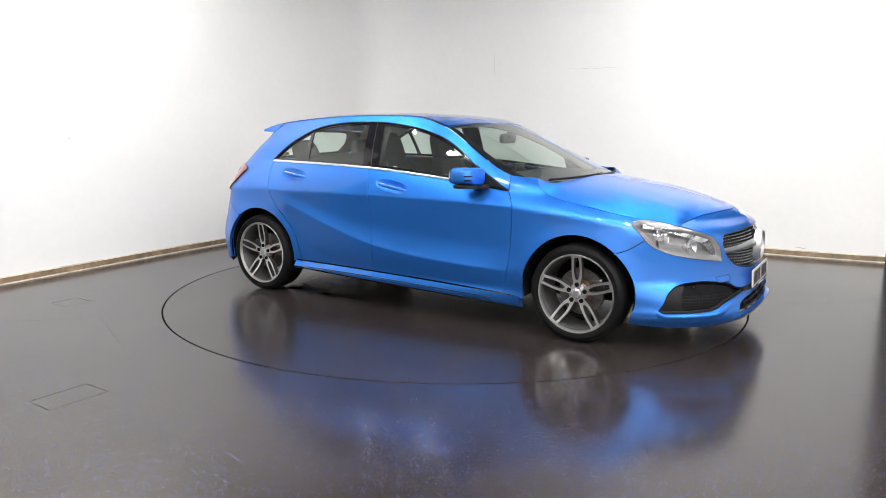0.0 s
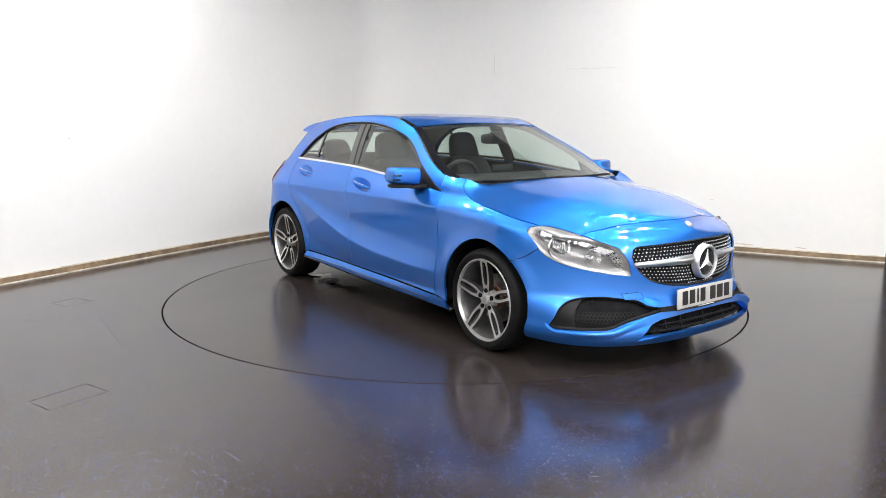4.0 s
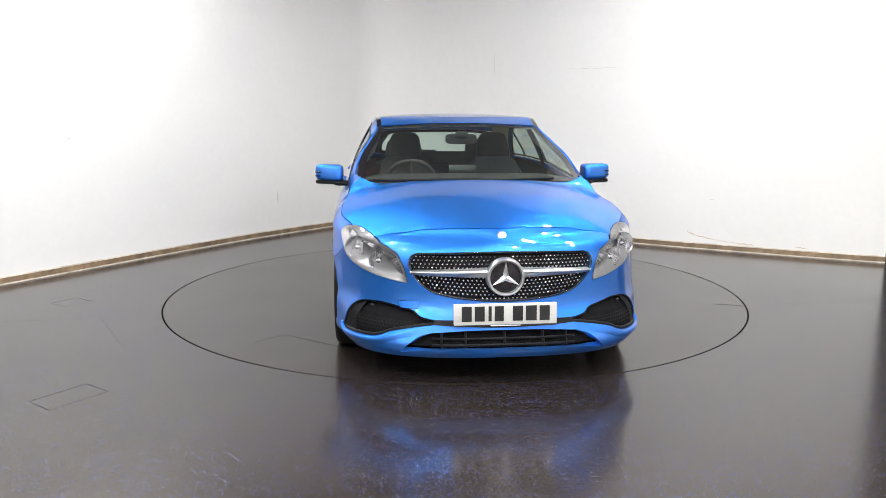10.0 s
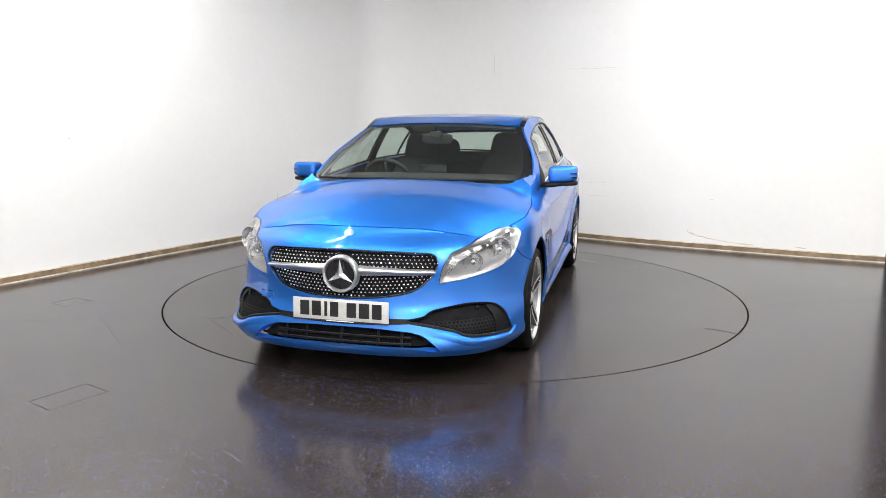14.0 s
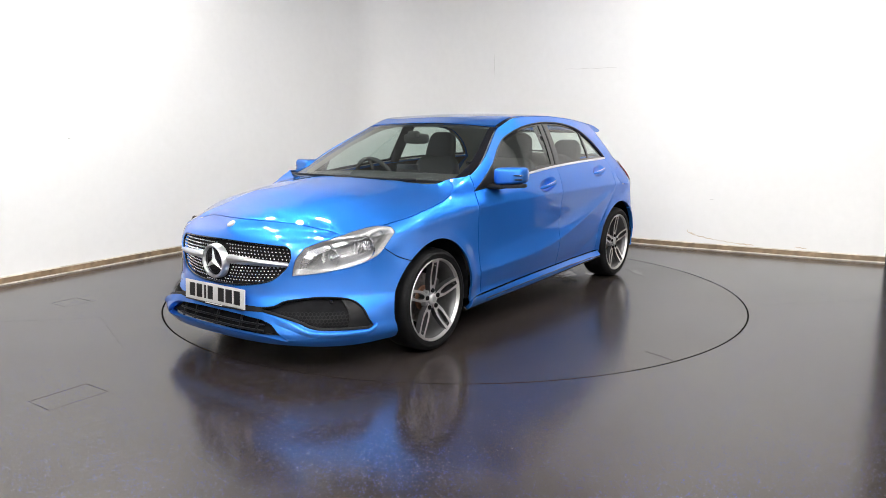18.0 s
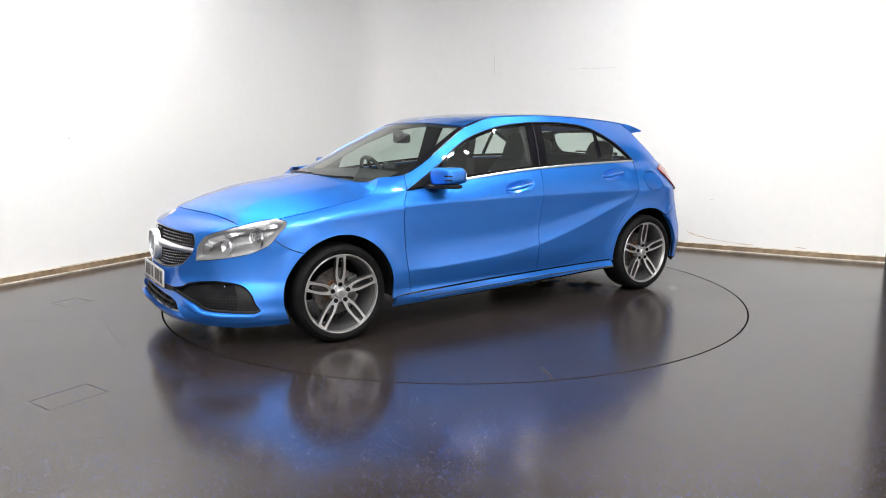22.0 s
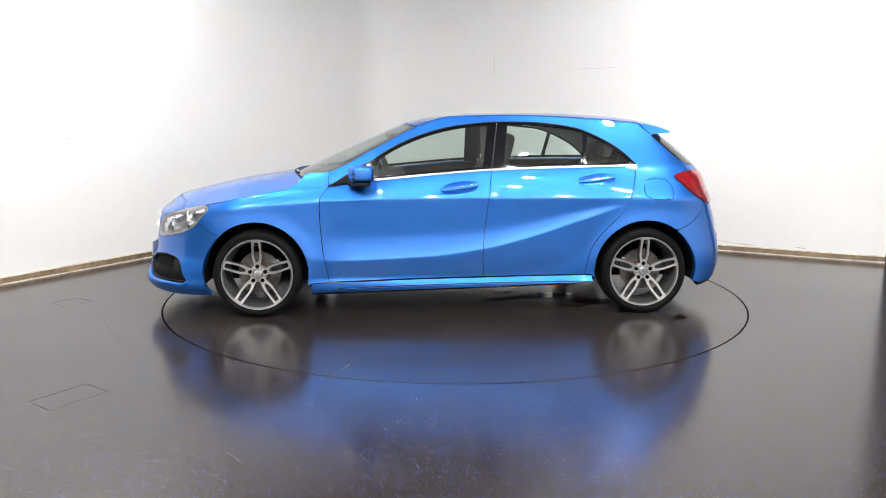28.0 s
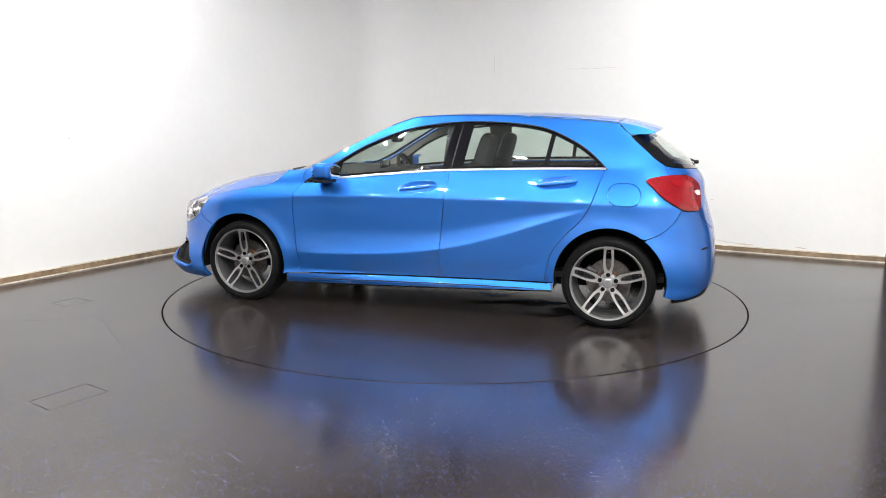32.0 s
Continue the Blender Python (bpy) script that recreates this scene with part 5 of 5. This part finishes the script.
def wall_plan():
    """The foot of the wall: a straight left part, a wide rounded corner and a straight right part."""
    left = [(-4.578, -1.35), (-4.19, -0.646), (-3.80, 0.06), (-3.34, 0.885), (-2.92, 1.64), (-2.28, 2.71), (-1.50, 3.77)]
    corner = [(-0.98, 4.28), (-0.35, 4.25), (0.45, 3.68)]
    right = [(1.41, 2.87), (2.22, 2.27), (3.02, 1.80), (3.72, 1.42), (4.24, 1.165)]
    return line(left + corner + right, 0.12)


def outline_offset(pts, d):
    out = []
    for i, p in enumerate(pts):
        t = pts[min(i + 1, len(pts) - 1)] - pts[max(i - 1, 0)]
        t = t / np.linalg.norm(t)
        out.append(p + np.array((t[1], -t[0])) * d)
    return out


def strip_wall(name, pts, z0, z1, thick, mat, label="", bevel=0.0):
    """A wall of that thickness along a line; its face is on the line, towards the room."""
    a, b = pts, outline_offset(pts, -thick)
    zs = [z0, z1]
    verts = [(*p, z) for z in zs for p in a] + [(*p, z) for z in zs for p in b]
    n = len(a)
    faces = []
    for i in range(n - 1):
        faces += [(i, i + 1, n + i + 1, n + i), (3 * n + i, 3 * n + i + 1, 2 * n + i + 1, 2 * n + i), (n + i, n + i + 1, 3 * n + i + 1, 3 * n + i), (i + 1, i, 2 * n + i, 2 * n + i + 1)]
    faces += [(0, n, 3 * n, 2 * n), (n - 1, 3 * n - 1, 4 * n - 1, 2 * n - 1)]
    me = mesh(name, verts, faces)
    me.set_sharp_from_angle(angle=radians(40))
    ob = new(name, me)
    me.materials.append(mat)
    return tagged(ob, label, name.split("_")[0], kind="structure")


PLAN = wall_plan()
SOUTH = [np.array(p, float) for p in ((4.24, 1.165), (6.6, 1.165), (6.6, -7.0), (-7.5, -7.0), (-6.9, -5.9))]


def room():
    strip_wall("wall_north", PLAN, 0.0, CEILING, 0.15, WALL, "white painted studio wall with a rounded corner, scuffed")
    # south and east walls are unseen, added pale to bounce light onto the car
    strip_wall("wall_south", loop(line(SOUTH[2:4], 0.5), line(SOUTH[3:], 0.5)), 0.0, CEILING, 0.15, GREYWALL, "unseen pale wall closing the studio and bouncing fill light")
    # unseen, made dark so that the car's left-facing side mirrors little
    strip_wall("wall_west", line([(-6.9, -5.9), (-4.585, -1.36)], 0.5), 0.0, CEILING, 0.15, DARKWALL, "unseen dark grey wall that darkens the car's reflections")
    strip_wall("wall_east", line(SOUTH[1:3], 0.5), 0.0, CEILING, 0.15, GREYWALL, "unseen pale side wall bouncing fill light")
    strip_wall("shutter", line(SOUTH[:2], 0.5), 0.0, CEILING, 0.15, SHUTTER, "dark grey shutter beside the white wall")
    # skirting: brown board, pale bead above and below
    sk = strip_wall("skirting", outline_offset(PLAN, 0.018), 0.012, 0.058, 0.017, WOOD, "brown stained wooden skirting board, worn")
    strip_wall("skirting_bead", outline_offset(PLAN, 0.024), 0.001, 0.012, 0.023, BEAD, "dirty white bead along the floor")
    strip_wall("skirting_cap", outline_offset(PLAN, 0.012), 0.058, 0.068, 0.011, BEAD, "pale capping of the skirting board")
    # floor with a round opening and two access hatches
    circle = [np.array((TABLE_R * math.cos(2 * math.pi * i / 160), TABLE_R * math.sin(2 * math.pi * i / 160))) for i in range(160)]
    rim = loop(line([(-8.6, -8.55), (6.55, -8.55)], 1), line([(6.55, -8.55), (6.55, 1.1)], 1), line([(6.55, 1.1), (4.26, 1.2)], 1), [p for p in outline_offset(PLAN, -0.02)][::-1], line([(-6.95, -5.9), (-8.6, -8.55)], 1))
    plates = [[(-2.086, -2.483), (-1.926, -2.234), (-1.761, -2.346), (-1.925, -2.595)], [(-3.026, -0.524), (-2.926, -0.342), (-2.746, -0.461), (-2.846, -0.643)]]
    holes = [loop(*[line([q[i], q[(i + 1) % 4]], 0.06) for i in range(4)]) for q in plates]
    flat = lambda z: (lambda x, y: np.stack([x + 0 * y, y + 0 * x, 0 * x + z], -1))
    fl = part("floor", panel("floor", flat(0.0), rim, [circle, *holes], gap=0.5, depth=0.02, outward=(0, 0, -5)), FLOOR)
    tagged(fl, "dark grey speckled vinyl floor, glossy and worn", "floor", kind="structure")
    for h in holes:
        c = np.mean(h, 0)
        ob = part("floor_hatch", panel("floor_hatch", flat(-0.0005), inset(h, 0.0045), gap=0.1, depth=0.02, outward=(0, 0, -5)), FLOOR)
        tagged(ob, "flush access hatch in the dark speckled floor", "hatch", "floor hatches")
    bed = part("floor_bed", lathe("floor_bed", [(0.001, -0.021), (2.6, -0.021)], 64, "z"), JOINT)
    tagged(bed, "dark void below the turntable gap", "floor", kind="structure")
    under = part("subfloor", box("subfloor", -8.7, 6.7, -9.6, 5.0, -0.12, -0.03, 0), JOINT)
    tagged(under, "dark base below the floor", "floor", kind="structure")
    # welded sheet joints of the vinyl
    for a, b in (((-6.0, -1.55), (-2.46, -0.93)), ((-2.46, -0.93), (-2.02, -1.6)), ((2.25, -0.55), (5.2, 0.05)), ((1.9, -2.4), (4.4, -1.9))):
        a, b = Vector((*a, 0.0008)), Vector((*b, 0.0008))
        n = (b - a).cross(Vector((0, 0, 1))).normalized() * 0.0012
        ob = part("floor_weld", mesh("floor_weld", [a - n, b - n, b + n, a + n], [(0, 1, 2, 3)]), WEAR)
        tagged(ob, "thin welded joint in the vinyl floor", "joint", kind="structure")
    # ceiling
    ob = part("ceiling", box("ceiling", -8.9, 6.9, -9.8, 5.2, CEILING, CEILING + 0.1, 0), ROOFING)
    tagged(ob, "plain dark ceiling above the studio", "ceiling", kind="structure")
    # lamps
    frame_me = lathe("lamp_frame", [(0.0001, 0.03), (0.12, 0.03), (0.125, 0.02), (0.125, -0.016), (0.118, -0.02), (0.0001, -0.02)], 32, "z")
    light_me = lathe("lamp_diffuser", [(0.0001, -0.021), (0.088, -0.021), (0.092, -0.024), (0.088, -0.030), (0.0001, -0.032)], 32, "z")
    first = thing("ceiling_light", "small round white ceiling light, lit", "light", "ceiling lights")
    part("frame", frame_me, ROOFING, first)
    part("diffuser", light_me, LAMP, first)
    spots = [(x, -3.35) for x in (-2.7, -0.75, 1.37, 2.6)] + [(x, -4.6) for x in (-2.87, -0.75, 1.37, 3.0)] + [(x, -6.4) for x in (-4.0, -2.9, -1.8, -0.75, 0.3, 1.37, 2.45, 3.5)]
    # the pair near y=-1 follows glass glints; the others are added fill lamps
    spots += [(4.3, -5.2), (-4.5, -5.0), (-2.45, -1.0), (2.5, -0.95), (-1.6, -0.15), (1.5, -0.2), (-2.35, 0.45), (2.15, 0.4), (4.9, -3.9)]
    first.matrix_world = Matrix.Translation((*spots[0], CEILING - 0.031))
    for x, y in spots[1:]:
        copy_thing(first, Matrix.Translation((x, y, CEILING - 0.031)))


def wall_point(u, z, lift):
    """A point of the wall; u is the place along its foot (0 to 1)."""
    i = u * (len(PLAN) - 1)
    k = min(int(i), len(PLAN) - 2)
    p = PLAN[k] + (PLAN[k + 1] - PLAN[k]) * (i - k)
    t = PLAN[k + 1] - PLAN[k]
    t /= np.linalg.norm(t)
    return Vector((p[0] + t[1] * lift, p[1] - t[0] * lift, z))


def scuff(name, x0, x1, z0, z1, width, mat, label):
    """A thin mark on the wall between two places given by their x in the plan."""
    xs = [p[0] for p in PLAN]
    n = 8
    a, b = [], []
    for i in range(n + 1):
        x = x0 + (x1 - x0) * i / n
        u = np.interp(x, xs, np.linspace(0, 1, len(xs)))
        z = z0 + (z1 - z0) * i / n + 0.004 * math.sin(i * 2.1)
        w = width * (0.4 + 0.6 * math.sin(math.pi * (i + 0.5) / (n + 1)))
        if abs(x1 - x0) > 0.03:
            a.append(wall_point(u, z - w / 2, 0.002))
            b.append(wall_point(u, z + w / 2, 0.002))
        else:
            a.append(wall_point(u, z, 0.002) - Vector((w / 2, 0, 0)))
            b.append(wall_point(u, z, 0.002) + Vector((w / 2, 0, 0)))
    ob = part(name, ribbon(name, a, b), mat)
    tagged(ob, label, "scuff", kind="structure")


# ---- turntable ----
HATCH = [(1.372, -1.39), (1.224, -1.22), (1.508, -0.875), (1.655, -1.045)]
SEAM = [(0.796, 2.097), (0.741, 1.996), (0.704, 1.881)]
# wall scuffs; the tall upright lines among them stand for panel joints
SCUFFS_JOINTS = [(-3.291, -3.207, 1.969, 1.974, 0.008), (-3.017, -2.989, 1.949, 1.948, 0.008), (1.343, 1.861, 1.975, 1.965, 0.006), (-2.101, -2.1, 0.539, 0.374, 0.008), (1.555, 1.885, 0.662, 0.688, 0.004), (1.56, 1.846, 0.515, 0.516, 0.004), (-3.285, -3.312, 2.428, 1.682, 0.006), (0.557, 0.567, 2.218, 1.905, 0.005), (2.77, 2.82, 0.544, 0.541, 0.006), (-3.432, -3.417, 1.202, 1.197, 0.004)]
CRACKS = [(2.60, 2.66, 0.175, 0.150, 0.016), (2.65, 2.83, 0.150, 0.112, 0.010), (2.83, 3.02, 0.112, 0.092, 0.007), (3.02, 3.18, 0.090, 0.083, 0.012), (3.52, 3.62, 0.095, 0.088, 0.010), (2.585, 2.60, 0.20, 0.17, 0.010)]
table = thing("turntable", "round turntable flush in the dark speckled floor", "turntable")


def turntable():
    R = TABLE_R - 0.012
    circle = [np.array((R * math.cos(2 * math.pi * i / 160), R * math.sin(2 * math.pi * i / 160))) for i in range(160)]
    flat = lambda z: (lambda x, y: np.stack([x + 0 * y, y + 0 * x, 0 * x + z], -1))
    quad = HATCH
    hole = loop(*[line([quad[i], quad[(i + 1) % 4]], 0.05) for i in range(4)])
    part("platform", panel("platform", flat(0.0), circle, [hole], gap=0.4, depth=0.018, outward=(0, 0, -5)), DISC, table, "dark speckled vinyl disc")
    part("hatch", panel("hatch", flat(-0.0008), inset(hole, 0.003), gap=0.1, depth=0.015, outward=(0, 0, -5)), DISC, table)
    part("seam", tube("seam", [(*q, 0.001) for q in SEAM], 0.0015, 6), WEAR, table, "worn welded seam at the edge")


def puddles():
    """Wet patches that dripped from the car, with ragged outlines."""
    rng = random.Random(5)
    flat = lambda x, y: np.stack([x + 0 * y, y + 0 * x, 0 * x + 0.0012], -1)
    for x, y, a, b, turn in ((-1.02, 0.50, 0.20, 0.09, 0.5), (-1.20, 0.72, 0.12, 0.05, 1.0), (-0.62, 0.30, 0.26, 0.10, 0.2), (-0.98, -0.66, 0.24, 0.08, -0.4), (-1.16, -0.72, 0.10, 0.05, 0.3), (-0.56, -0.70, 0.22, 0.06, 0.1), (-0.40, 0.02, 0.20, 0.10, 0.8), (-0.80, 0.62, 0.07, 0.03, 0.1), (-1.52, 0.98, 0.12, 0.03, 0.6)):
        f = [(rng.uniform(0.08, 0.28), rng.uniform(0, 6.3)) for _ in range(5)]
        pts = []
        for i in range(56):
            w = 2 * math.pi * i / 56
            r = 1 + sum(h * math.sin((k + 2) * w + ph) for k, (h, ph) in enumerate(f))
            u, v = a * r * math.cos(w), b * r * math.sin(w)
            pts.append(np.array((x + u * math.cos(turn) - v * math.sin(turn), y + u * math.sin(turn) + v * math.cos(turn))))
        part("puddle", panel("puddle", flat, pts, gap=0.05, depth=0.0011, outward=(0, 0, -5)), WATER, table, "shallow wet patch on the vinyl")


def spin(t):
    """The table's turn in degrees at t seconds."""
    return -32.5814 + t * (-5.11916 + t * (-0.007572 + t * 0.00021938))


room()
turntable()
puddles()
for x0, x1, z0, z1, w in CRACKS:
    scuff("wall_crack", x0, x1, z0, z1, w, STAIN, "tan crack in the plaster above the skirting")
for x0, x1, z0, z1, w in SCUFFS_JOINTS:
    scuff("wall_mark", x0, x1, z0, z1, w, MARK_GREY, "thin grey mark on the white wall")


def motions():
    """Table and car turn together about the table's middle."""
    rows_table, rows_car = [], []
    for i in range(33):
        turn = pose(0, 0, 0, 0, 0, spin(i))
        rows_table.append((i, turn))
        rows_car.append((i, turn @ Matrix.Translation((0.0601, -0.0046, 0))))
    walk(table, rows_table)
    walk(car, rows_car)


motions()
